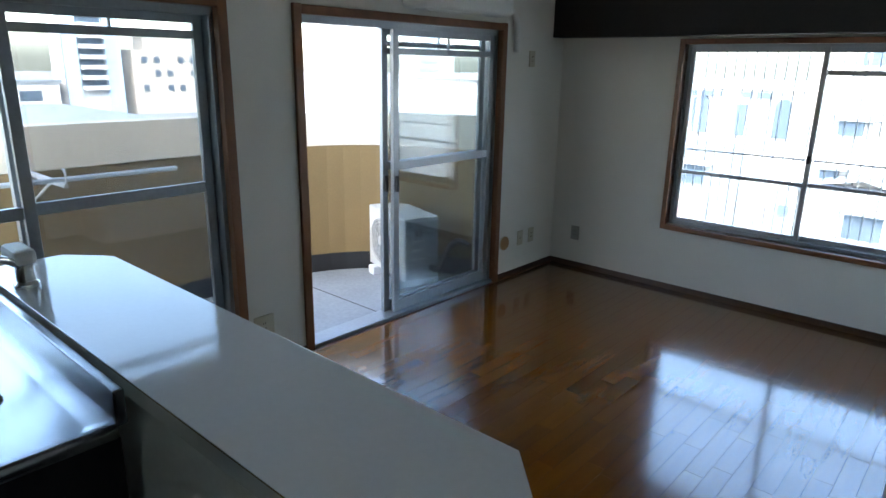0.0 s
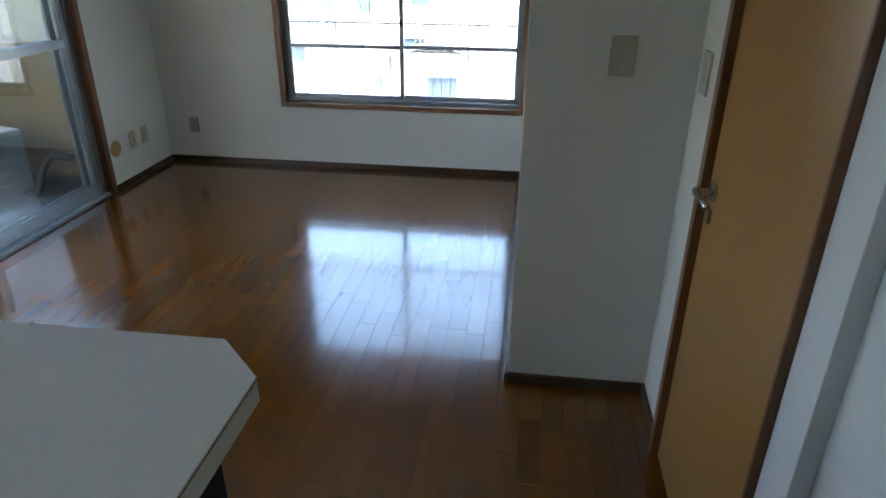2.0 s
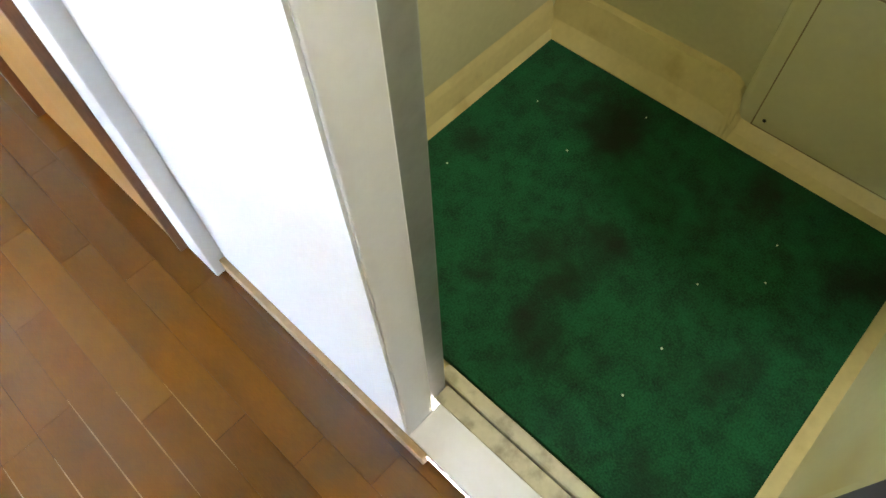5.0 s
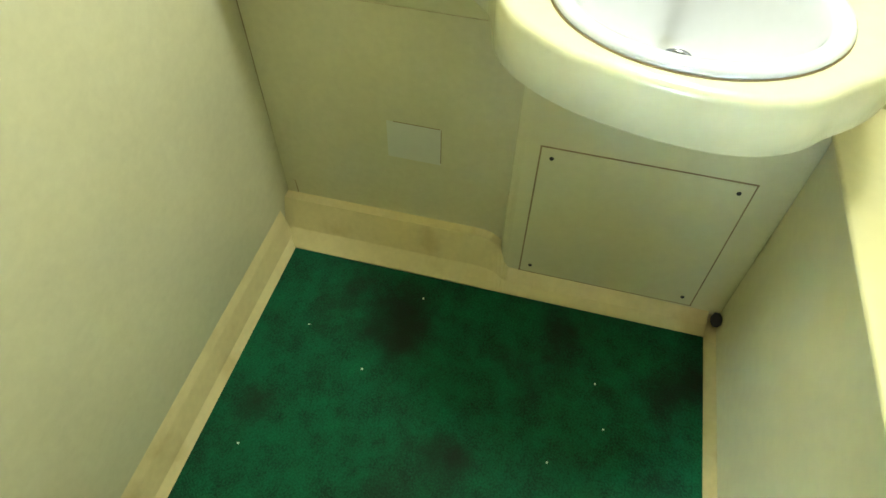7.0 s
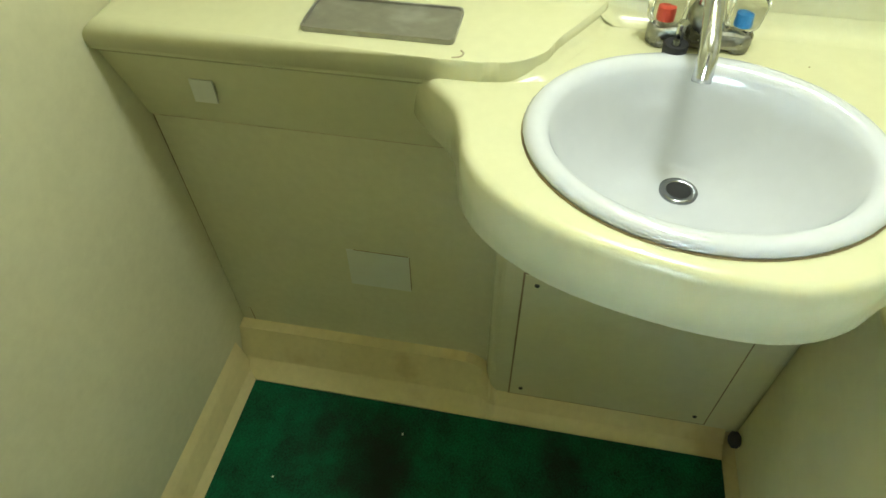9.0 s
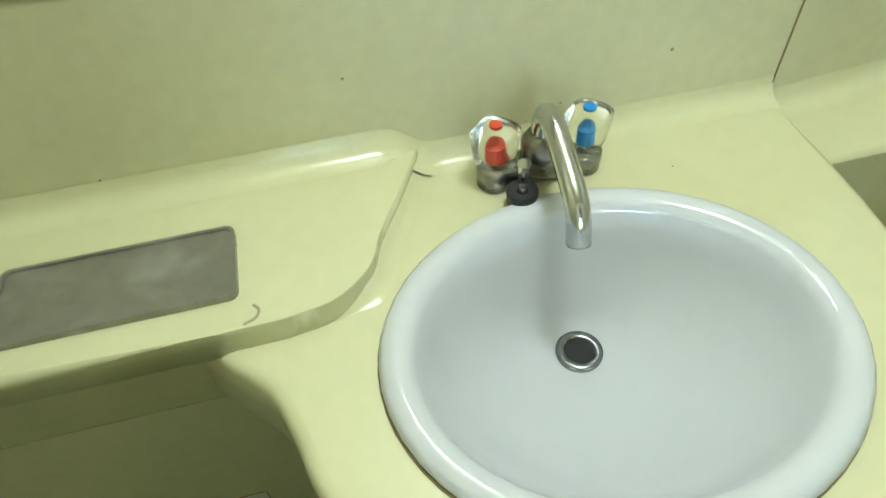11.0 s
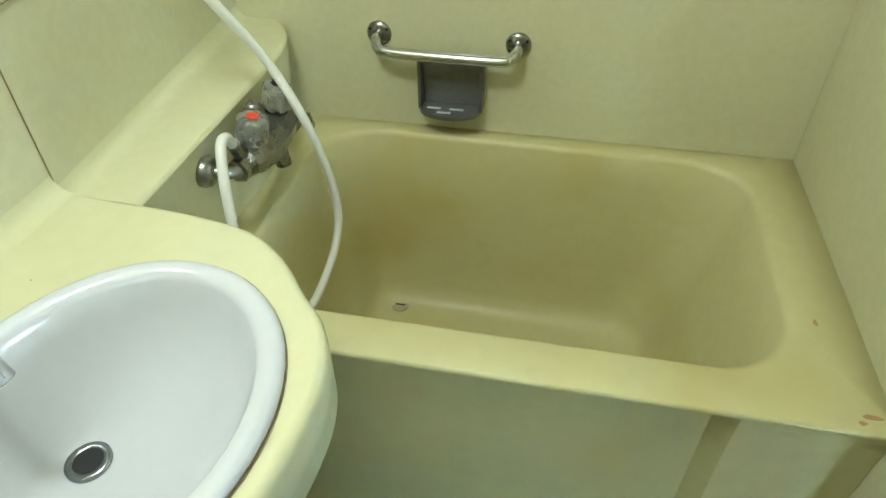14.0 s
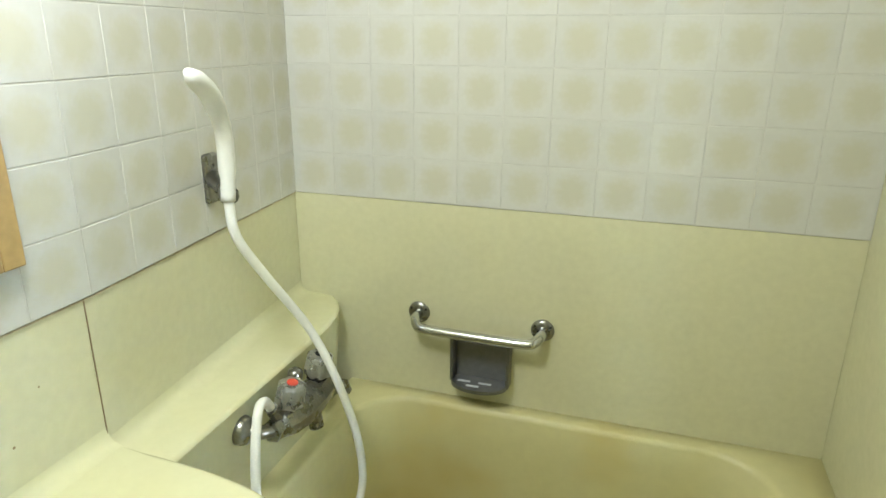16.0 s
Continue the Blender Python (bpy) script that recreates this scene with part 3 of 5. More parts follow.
for zz, xs in ((0.62, (-2.55, -1.7)), (-0.42, (-2.75, -2.0))):
    part("canopy", box(xs[0], xs[1], 15.9, 16.08, zz - 0.02, zz + 0.03), M_BGREY, house)
    part("canopy_window", box(xs[0] + 0.1, xs[1] - 0.3, 16.0, 16.1, zz - 0.32, zz - 0.04), M_BGLASS, house)
    part("canopy_stay", box(xs[1] - 0.12, xs[1], 15.9, 16.0, zz - 0.3, zz), M_BGREY, house)
part("rear_storey", box(-3.0, 3.0, 16.1, 19, -0.75, 1.25), M_BWHITE, house)

for x0, x1, z in ((-2.9, -2.2, 1.75), (-1.5, 0.4, 1.75), (-2.9, -2.2, 2.6), (-1.5, 0.4, 2.6)):
    part("window_band", box(x0, x1, 19.94, 20.01, z, z + 0.32), M_BGLASS, arch)
for k in range(14):
    part("wall_rib", box(-3.9 + k * 0.55, -3.82 + k * 0.55, 19.93, 20.0, 1.3, 5.9), M_BTAN, arch)
part("parapet_window", box(-5.7, -5.0, 16.09, 16.19, 0.98, 1.1), M_BGLASS, arch)
part("parapet_window", box(-4.5, -3.9, 16.09, 16.19, 0.98, 1.1), M_BGLASS, arch)

tower = thing("tower_block", "tall pale blue and white apartment tower", "building")
part("tower_body", box(-63, -60, 20.6, 25.2, -9, 16), M_BWHITE, tower)
for y0, y1 in ((20.6, 21.7), (23.9, 25.2)):
    part("blue_bay", box(-60.2, -59.8, y0, y1, -9, 16.2), M_BBLUE, tower)
for q in range(16):
    part("balcony_front", box(-60.6, -59.4, 21.8, 23.8, -1.0 + q * 0.85, -0.65 + q * 0.85), M_BWHITE, tower)
    part("balcony_recess", box(-60.12, -59.98, 21.8, 23.8, -0.65 + q * 0.85, -0.15 + q * 0.85), M_BGLASS, tower)
block = thing("office_block", "pale tan office block with small square windows", "building")
part("wall", box(-63, -60, 26.2, 42, -9, 2.4), M_BTAN, block)
for q in range(8):
    for z in (-1.2, 0.1, 1.3):
        if (q + int(z)) % 3:
            part("window", box(-60.1, -59.95, 27.0 + q * 1.15, 27.5 + q * 1.15, z, z + 0.55), M_BGLASS, block)
part("roof_house", box(-62.5, -60.5, 27.5, 30, 2.4, 3.6), M_BTAN, block)
part("roof_tank", box(-62, -61, 33, 34.5, 2.4, 3.3), M_BGREY, block)
for lbl, x0, x1, y0, y1, zt, m in (("wide white flat-roofed hall", -58, -36, -10, 19, -2.2, M_BWHITE), ("low grey factory roof", -56, -40, 19.5, 32, -3.2, M_BGREY),
                                   ("white low-rise block beyond the balcony", -90, -60, 4, 20, -0.4, M_BWHITE), ("long white block of low flats", -58, -44, 44, 72, -4.0, M_BWHITE)):
    t_ = thing("town_building", lbl, "building", "low roofs of the town")
    part("wall", box(x0, x1, y0, y1, -9, zt), m, t_)
    part("roof_edge", box(x0 - 0.2, x1 + 0.2, y0 - 0.2, y1 + 0.2, zt, zt + 0.25), M_BGREY, t_)
    for k in range(int((y1 - y0) / 3)):
        part("window", box(x1 - 0.02, x1 + 0.06, y0 + 1 + k * 3, y0 + 2.6 + k * 3, zt - 1.4, zt - 0.6), M_BGLASS, t_)
t2 = thing("tower_block", "white apartment tower with grey balcony bands", "building")
part("tower_body", box(-63, -60, 62.5, 70, -9, 9), M_BWHITE, t2)
for k in range(10):
    part("balcony_band", box(-60.1, -59.7, 63, 66.5, -3.6 + k * 1.1, -3.1 + k * 1.1), M_BBLUE, t2)

# ---- kitchen counter ----
bar = thing("kitchen_partition", "charcoal and beige low partition under the kitchen counter", "partition")
part("bar_wall", box(-1.72, -0.04, 0.685, 0.825, 0, 0.902), M_KITWALL, bar)
part("end_panel", box(-0.04, 0.02, 0.20, 0.83, 0.0, 0.902, 0.002), M_PANEL, bar, "charcoal end panel")
part("base_strip", box(0.0205, 0.03, 0.20, 0.826, 0, 0.055, 0.003), M_EDGE, bar, "pale timber base strip")
ct = thing("kitchen_counter", "glossy white laminate L-shaped counter top", "counter")
outline = [(-1.757, 0.99), (-1.86, 0.90), (-1.86, 0.665), (-0.05, 0.672), (-0.05, 0.20), (0.034, 0.20), (0.036, 0.932), (-0.052, 1.02), (-1.72, 1.015)]
part("top_sheet", slab(outline, 0.944, 0.947, 0.001), M_COUNTER, ct)
part("edge_seam", slab([(x + (0.0006 if x > 0 else 0), y) for x, y in outline], 0.9405, 0.9438), M_SEAM, ct, "thin dark seam under the top sheet")
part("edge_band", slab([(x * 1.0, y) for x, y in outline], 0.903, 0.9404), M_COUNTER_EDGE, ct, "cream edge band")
gs = thing("stove_stand", "white low stand for a stove beside the sink", "cabinet")
part("stand_top", box(-0.788, -0.062, 0.08, 0.698, 0.525, 0.55, 0.003), M_STAND, gs)
part("stand_body", box(-0.786, -0.066, 0.1, 0.696, 0.0, 0.525), M_KITWALL, gs)
su = thing("sink_unit", "stainless steel kitchen sink unit with a dark cabinet", "kitchen sink")
SX0, SX1, SY0, SY1, SZ = -2.25, -0.812, 0.03, 0.645, 0.845
part("cabinet", box(SX0, SX1, SY0 + 0.03, SY1, 0.05, SZ - 0.03), M_PANEL, su, "dark cabinet body")
part("plinth", box(SX0, SX1, SY0 + 0.09, SY1, 0.0, 0.05), M_PANEL, su)


def rrect(x0, x1, y0, y1, r, n=6):
    pts = []
    for cx, cy, a0 in ((x1 - r, y1 - r, 0), (x0 + r, y1 - r, 90), (x0 + r, y0 + r, 180), (x1 - r, y0 + r, 270)):
        for k in range(n + 1):
            a = radians(a0 + 90 * k / n)
            pts.append((cx + r * math.cos(a), cy + r * math.sin(a)))
    return pts


def loft(loops, cap=True, bm=None):
    """Skins loops of (x, y, z) points with equal counts; caps the last."""
    own = bmesh.new()
    rows = [[own.verts.new(p) for p in lp] for lp in loops]
    n = len(rows[0])
    for a, b in zip(rows, rows[1:]):
        for i in range(n):
            own.faces.new((a[i], a[(i + 1) % n], b[(i + 1) % n], b[i]))
    if cap:
        own.faces.new(rows[-1])
    return join(bm, own)


def level(pts, z):
    return [(x, y, z) for x, y in pts]


b = loft([level(rrect(SX0, SX1, SY0, SY1, 0.006), SZ - 0.03), level(rrect(SX0, SX1, SY0, SY1, 0.006), SZ + 0.006), level(rrect(SX0 + 0.012, SX1 - 0.012, SY0 + 0.012, SY1 - 0.012, 0.01), SZ + 0.006),
          level(rrect(SX0 + 0.03, SX1 - 0.03, SY0 + 0.03, SY1 - 0.05, 0.03), SZ - 0.006), level(rrect(-1.7, -1.08, 0.11, 0.52, 0.06), SZ - 0.008),
          level(rrect(-1.69, -1.09, 0.12, 0.51, 0.06), SZ - 0.03), level(rrect(-1.66, -1.12, 0.15, 0.48, 0.06), SZ - 0.17)])
soften(part("steel_top", b, M_STEEL, su, "stainless sink bowl and drainer"))
part("back_guard", box(SX0, SX1 + 0.008, 0.638, 0.662, SZ, 0.928, 0.004), M_STEEL, su, "stainless back guard")
part("sink_drain", lathe([(0.045, 0), (0.045, 0.006), (0.03, 0.004)], 20, m=pose(-1.4, 0.34, SZ - 0.169)), M_CHROME, su)
kt = thing("kitchen_tap", "chrome kitchen tap with a pale lever head", "tap", at=(-1.585, 0.715, 0.947))
part("tap_base", lathe([(0.034, 0), (0.034, 0.012), (0.026, 0.02), (0.024, 0.07)], 20), M_CHROME, kt)
part("tap_head", box(-0.1, 0.035, -0.03, 0.03, 0.07, 0.115, 0.014), M_KITWALL, kt, "pale plastic lever head")
part("spout", tube(smooth_line([(0, 0, 0.06), (0.05, -0.08, 0.11), (0.08, -0.18, 0.1), (0.085, -0.2, 0.06)]), 0.012, 12), M_CHROME, kt, smooth=True)

# ---- timber door on the corridor wall ----
dr = thing("door_1", "plain honey-veneered flush door standing shut in a dark frame", "door", kind="structure")
part("door_leaf", box(0.902, 0.94, 1.276, 1.915, 0.006, 1.90, 0.002), M_DOOR, dr)
for b in (box(0.878, 0.99, 1.915, 1.952, 0, 1.935, 0.003), box(0.897, 0.99, 1.263, 1.276, 0, 1.935, 0.003), box(0.878, 0.99, 1.276, 1.915, 1.902, 1.935, 0.003)):
    part("door_frame", b, M_FRAME, dr)
hd = part("door_handle", lathe([(0.026, 0), (0.026, 0.008), (0.012, 0.012), (0.012, 0.045)], 20, m=pose(0.902, 1.86, 0.945, 0, -90, 0)), M_CHROME, dr, "chrome lever handle")
part("lever", tube(smooth_line([(0.858, 1.87, 0.945), (0.853, 1.84, 0.946), (0.856, 1.79, 0.944), (0.862, 1.765, 0.936)]), [0.011] * 6 + [0.009] * 12 + [0.008], 10), M_CHROME, hd, smooth=True)
part("keyhole_plate", box(0.893, 0.902, 1.845, 1.875, 0.86, 0.9, 0.003), M_CHROME, dr)


def wall_plate(name, m, wide, high, material, label, category, rockers=0, holes=0):
    ob = thing(name, label, category, at=m.translation)
    ob.matrix_world = m
    part("plate", box(-wide / 2, wide / 2, -0.009, 0.0, -high / 2, high / 2, 0.003), material, ob)
    for k in range(rockers):
        z = (k - (rockers - 1) / 2) * high * 0.26
        part("rocker", box(-0.012, 0.012, -0.012, -0.008, z - high * 0.09, z + high * 0.09, 0.002), material, ob)
    for k in range(holes):
        z = (k - (holes - 1) / 2) * 0.028
        for dx in (-0.006, 0.006):
            part("slot", box(dx - 0.0015, dx + 0.0015, -0.0105, -0.0085, z - 0.005, z + 0.005), M_BLACK, ob)
    return ob


wall_plate("light_switch", pose(0.68, YS, 1.225), 0.078, 0.12, M_PLATE, "aged cream light switch plate on the white wall", "switch", 3)
wall_plate("light_switch", pose(XR, 2.15, 1.2, 0, 0, -90), 0.075, 0.12, M_PLATE, "cream switch plate beside the door frame", "switch", 2)
wall_plate("wall_outlet", pose(-2.09, YW, 0.285), 0.072, 0.115, M_OUTLET, "grey-brown double wall outlet above the skirting", "outlet", 0, 2)
wall_plate("wall_outlet", pose(XB, 4.27, 0.285, 0, 0, 90), 0.07, 0.115, M_PLATE, "cream aerial socket plate low on the wall", "outlet", 0, 1)
wall_plate("wall_outlet", pose(XB, 4.42, 0.285, 0, 0, 90), 0.07, 0.115, M_PLATE, "cream outlet plate low on the wall", "outlet", 0, 2)
wall_plate("wall_outlet", pose(XB, 1.94, 0.24, 0, 0, 90), 0.12, 0.115, M_PLATE, "wide aged outlet plate between the balcony doors", "outlet", 0, 2)
wall_plate("wall_outlet", pose(XB, 4.31, 1.64, 0, 0, 90), 0.07, 0.115, M_PLATE, "cream outlet plate high on the wall", "outlet", 0, 2)
cap_ = thing("pipe_cap", "round tan plastic pipe cover on the wall", "pipe cover")
part("cap", lathe([(0.052, 0), (0.052, 0.008), (0.045, 0.014)], 28, m=pose(XB, 4.068, 0.278, 0, 90, 0)), M_TANCAP, cap_)
part("cap_rim", lathe([(0.057, 0), (0.057, 0.005), (0.052, 0.006)], 28, m=pose(XB, 4.068, 0.278, 0, 90, 0)), M_PLATE, cap_)
ai = thing("ac_indoor_unit", "white wall-mounted air conditioner over the balcony doors", "air conditioner")
part("case", box(XB, XB + 0.2, 2.96, 3.80, 1.895, 2.17, 0.03, 4), M_ACBODY, ai, smooth=False)
part("louvre", box(XB + 0.08, XB + 0.17, 3.0, 3.76, 1.890, 1.897), M_ACBODY, ai)
part("sleeve_pipe", tube(smooth_line([(XB + 0.05, 3.80, 1.97), (XB + 0.04, 3.98, 1.95), (XB + 0.03, 4.07, 1.86), (XB + 0.03, 4.08, 1.68)]), 0.022, 10), M_ACBODY, ai, smooth=True)

# ---- bathroom shell ----
BX0, BX1, BY0, BY1, BZ = 1.075, 2.22, -0.69, 1.09, 2.12
TZ = 1.127
HY, SKEW = -0.02, 0.086           # past the panel joint the wall behind the tub ledge runs out at a slight angle


def wall_x(y):
    return BX1 + SKEW * max(0.0, HY - y)


def skewed(front, back, z0, z1, bm=None):
    """A sheet along the angled wall, front and back measured out from its face."""
    return slab([(wall_x(HY) - front, HY), (wall_x(BY0) - front, BY0), (wall_x(BY0) - back, BY0), (wall_x(HY) - back, HY)], z0, z1, bm=bm)


solid("wall_bath_left", box(BX0, BX1 + 0.04, BY1, BY1 + 0.04, -0.1, BZ), M_FRPWALL, "cream glossy plastic bathroom wall", "wall")
w = box(BX1, BX1 + 0.1, HY, BY1, -0.1, BZ)
skewed(0.0, -0.1, -0.1, BZ, w)
wb = solid("wall_bath_back", w, M_FRPWALL, "cream plastic wall with patterned tiles above", "wall")
wt = solid("wall_bath_tub", box(BX0, BX1 + 0.16, BY0 - 0.04, BY0, -0.1, BZ), M_FRPWALL, "cream plastic wall with patterned tiles over the bathtub", "wall")
w = box(1.03, BX0, 0.60, BY1 + 0.04, -0.1, BZ)
box(1.03, BX0, BY0 - 0.04, 0.05, -0.1, BZ, bm=w)
box(1.03, BX0, 0.05, 0.60, 1.96, BZ, bm=w)
solid("wall_bath_door", w, M_FRPWALL, "cream plastic bathroom wall round the door", "wall")
solid("ceiling_bath", box(1.03, BX1 + 0.16, BY0 - 0.04, BY1 + 0.04, BZ, BZ + 0.05), M_FRPWALL, "cream plastic bathroom ceiling", "ceiling")
solid("floor_bath", box(1.06, BX1, BY0, BY1, -0.1, 0.004), M_PAN, "cream plastic bathroom floor pan", "floor")
pan = thing("floor_curb", "stained cream cove round the bathroom floor", "curb", kind="structure")
sec = [(0.03, 0.0), (0.03, 0.137), (-0.006, 0.134), (-0.035, 0.06), (-0.066, 0.018), (-0.066, 0.0)]
own = bmesh.new()
rows = []
for y, h in [(1.09, 1.05), (0.60, 1.08), (0.57, 1.07), (0.55, 1.02), (0.533, 0.92), (0.52, 0.75), (0.51, 0.55), (0.497, 0.43), (0.0, 0.38)]:
    rows.append([own.verts.new((2.1 + s, y, z * h)) for s, z in sec])
for a, c in zip(rows, rows[1:]):
    for i in range(6):
        own.faces.new((a[i], a[(i + 1) % 6], c[(i + 1) % 6], c[i]))
own.faces.new(rows[0])
own.faces.new(rows[-1][::-1])
part("back_cove", own, M_PAN, pan)
own = bmesh.new()
rows = []
for x in (1.08, 1.6, 2.06):
    rows.append([own.verts.new((x, BY1 + s, z)) for s, z in [(0.0, 0.0), (0.0, 0.125), (-0.008, 0.1), (-0.02, 0.04), (-0.034, 0.016), (-0.034, 0.0)]])
for a, c in zip(rows, rows[1:]):
    for i in range(6):
        own.faces.new((a[i], a[(i + 1) % 6], c[(i + 1) % 6], c[i]))
part("side_cove", own, M_PAN, pan)
rug = thing("floor_mat", "stained dark green mat covering the bathroom floor", "mat")
part("mat_sheet", slab([(1.125, 0.004), (2.033, 0.004), (2.033, 1.056), (1.125, 1.056)], 0.004, 0.02, 0.004), M_MAT, rug)
rnd = random.Random(5)
for k in range(9):
    x, y = rnd.uniform(1.3, 2.0), rnd.uniform(0.1, 1.0)
    part("lint", box(x, x + rnd.uniform(0.003, 0.005), y, y + rnd.uniform(0.003, 0.005), 0.02, 0.0212), M_STICKER, rug)

# door frame of the bathroom, sill and leaf
bf = thing("door_frame_3", "white bathroom door frame with a worn sill", "door frame", kind="structure")
part("jamb", box(0.957, 1.026, 0.556, 0.60, 0.0, 1.95, 0.003), M_WHITE, bf)
part("jamb_stop", box(1.024, 1.082, 0.574, 0.605, 0.0, 1.95, 0.003), M_ALU, bf, "grey rebate of the jamb")
part("jamb", box(0.94, 1.03, 0.03, 0.07, 0.0, 1.95, 0.003), M_WHITE, bf)
part("jamb_stop", box(1.031, 1.088, 0.051, 0.074, 0.0, 1.95, 0.003), M_ALU, bf, "grey rebate of the jamb")
part("gasket", box(1.04, 1.084, 0.075, 0.088, 0.03, 1.92, 0.004), M_GASKET, bf, "black rubber gasket")
part("head", box(0.957, 1.082, 0.07, 0.556, 1.92, 1.96, 0.003), M_WHITE, bf)
part("sill_rail", box(0.955, 1.045, 0.07, 0.556, 0.0, 0.03, 0.003), M_WHITE, bf, "white sill rail")
part("sill_channel", box(1.047, 1.085, 0.088, 0.572, 0.0, 0.022, 0.002), M_SILL, bf, "dirty beige sill channel")
part("sill_lip", box(1.087, 1.12, 0.05, 0.60, 0.0, 0.03, 0.006), M_SILL, bf, "stained cream sill lip")
sp = part("strike_plate", box(1.035, 1.078, 0.5715, 0.574, 1.0, 1.09, 0.001), M_STEEL, bf, "steel strike plate")
part("strike_hole", box(1.048, 1.066, 0.5705, 0.5717, 1.03, 1.065), M_BLACK, sp)
leaf = thing("bathroom_door", "white flush bathroom door folded back against the corridor wall", "door")
part("leaf_panel", box(0.914, 0.946, -0.6, -0.015, 0.03, 1.9, 0.003), M_WHITE, leaf)
part("vent_panel", box(0.909, 0.914, -0.53, -0.085, 0.15, 0.36, 0.001), M_VENT, leaf, "yellowed lower vent panel")
for b in (box(0.906, 0.9138, -0.545, -0.53, 0.135, 0.375, 0.002), box(0.906, 0.9138, -0.085, -0.07, 0.135, 0.375, 0.002), box(0.906, 0.9138, -0.53, -0.085, 0.36, 0.375, 0.002), box(0.906, 0.9138, -0.53, -0.085, 0.135, 0.15, 0.002)):
    part("vent_frame", b, M_FRP, leaf, "cream vent frame")
knob = part("door_knob", lathe([(0.034, 0), (0.034, 0.004), (0.03, 0.012), (0.016, 0.02), (0.014, 0.03), (0.02, 0.034), (0.0255, 0.042), (0.0265, 0.07), (0.023, 0.08), (0.021, 0.081), (0.008, 0.076)], 32, m=pose(0.914, -0.54, 0.95, 0, -90, 0)), M_STEEL, leaf, "brushed steel knob", True)
part("lock_slot", box(0.835, 0.8385, -0.5415, -0.5385, 0.943, 0.957), M_BLACK, knob)
for z in (0.25, 1.65):
    part("hinge", tube([(0.93, -0.008, z), (0.93, -0.008, z + 0.09)], 0.006, 12), M_STEEL, leaf)

# ---- vanity ----
va = thing("vanity_counter", "cream moulded plastic vanity counter with a raised shelf", "vanity")
front = smooth_line([(2.10, 0.655, 0), (2.065, 0.645, 0), (2.03, 0.618, 0), (1.987, 0.58, 0), (1.94, 0.563, 0), (1.895, 0.55, 0), (1.845, 0.512, 0), (1.80, 0.44, 0), (1.772, 0.34, 0), (1.763, 0.25, 0),
                     (1.772, 0.19, 0), (1.795, 0.145, 0), (1.828, 0.11, 0), (1.872, 0.06, 0), (1.932, 0.02, 0), (2.017, 0.002, 0), (2.112, -0.006, 0)], 4)
edge = [(p.x, p.y) for p in front] + [(2.218, -0.008), (2.218, 0.66)]
BCX, BCY, BA, BB = 1.958, 0.295, 0.168, 0.198


def fill_with_hole(outer, inner, z):
    own = bmesh.new()
    es = []
    for loop in (outer, inner):
        vs = [own.verts.new((x, y, z)) for x, y in loop]
        es += [own.edges.new((vs[i], vs[(i + 1) % len(vs)])) for i in range(len(vs))]
    bmesh.ops.triangle_fill(own, edges=es, use_beauty=True)
    return own


def ellipse(cx, cy, a, b, n=48):
    return [(cx + a * math.cos(2 * math.pi * k / n), cy + b * math.sin(2 * math.pi * k / n)) for k in range(n)]


DZ = 0.89
n_e = len(edge)
def inset(d):
    out = []
    for i, (x, y) in enumerate(edge):
        a, c = Vector(edge[i - 1]), Vector(edge[(i + 1) % n_e])
        t = (c - a).normalized()
        out.append((x + t.y * -d, y + t.x * d) if i < len(front) else (x, y))
    return out
deck = fill_with_hole(inset(0.009), ellipse(BCX, BCY, BA - 0.012, BB - 0.012), DZ)
loft([level(inset(0.009), DZ), level(inset(0.005), DZ - 0.0008), level(inset(0.001), DZ - 0.003), level(inset(-0.002), DZ - 0.0065), level(inset(-0.004), DZ - 0.013), level(inset(-0.004), DZ - 0.084), level(inset(0.012), DZ - 0.098), level(inset(0.05), DZ - 0.102)], False, deck)
bmesh.ops.remove_doubles(deck, verts=deck.verts, dist=0.0002)
soften(part("deck", deck, M_FRP, va))
shelf_line = [(2.218, 1.089), (2.03, 1.089), (2.03, 0.62)] + [(p.x, p.y) for p in smooth_line([(2.031, 0.56, 0), (2.04, 0.516, 0), (2.068, 0.482, 0), (2.105, 0.466, 0), (2.16, 0.435, 0), (2.218, 0.405, 0)], 8)]
soften(part("raised_shelf", slab(shelf_line, DZ - 0.004, 0.918, 0.022, None, 8), M_FRP, va, "raised shelf"))
own = bmesh.new()
rows = [[own.verts.new((x, y, z)) for x, z in ((2.06, 0.887), (2.032, 0.887), (2.035, 0.878), (2.046, 0.868), (2.096, 0.727), (2.2, 0.727))] for y in (1.0895, 0.585)]
for i in range(6):
    own.faces.new((rows[0][i], rows[0][(i + 1) % 6], rows[1][(i + 1) % 6], rows[1][i]))
own.faces.new(rows[0])
own.faces.new(rows[1])
part("fascia", own, M_FRP, va, "sloping fascia")
low = box(2.099, 2.19, 0.5, 1.0895, 0.12, 0.725, 0.002)
for v in low.verts:
    if v.co.x < 2.15:
        v.co.x += 0.02 * (0.725 - v.co.z) / 0.605
part("lower_panel", low, M_FRPWALL, va)
part("bowl_panel", box(2.09, 2.19, -0.036, 0.525, 0.02, 0.80, 0.022, 5), M_FRP, va)
own = bmesh.new()
rows = []
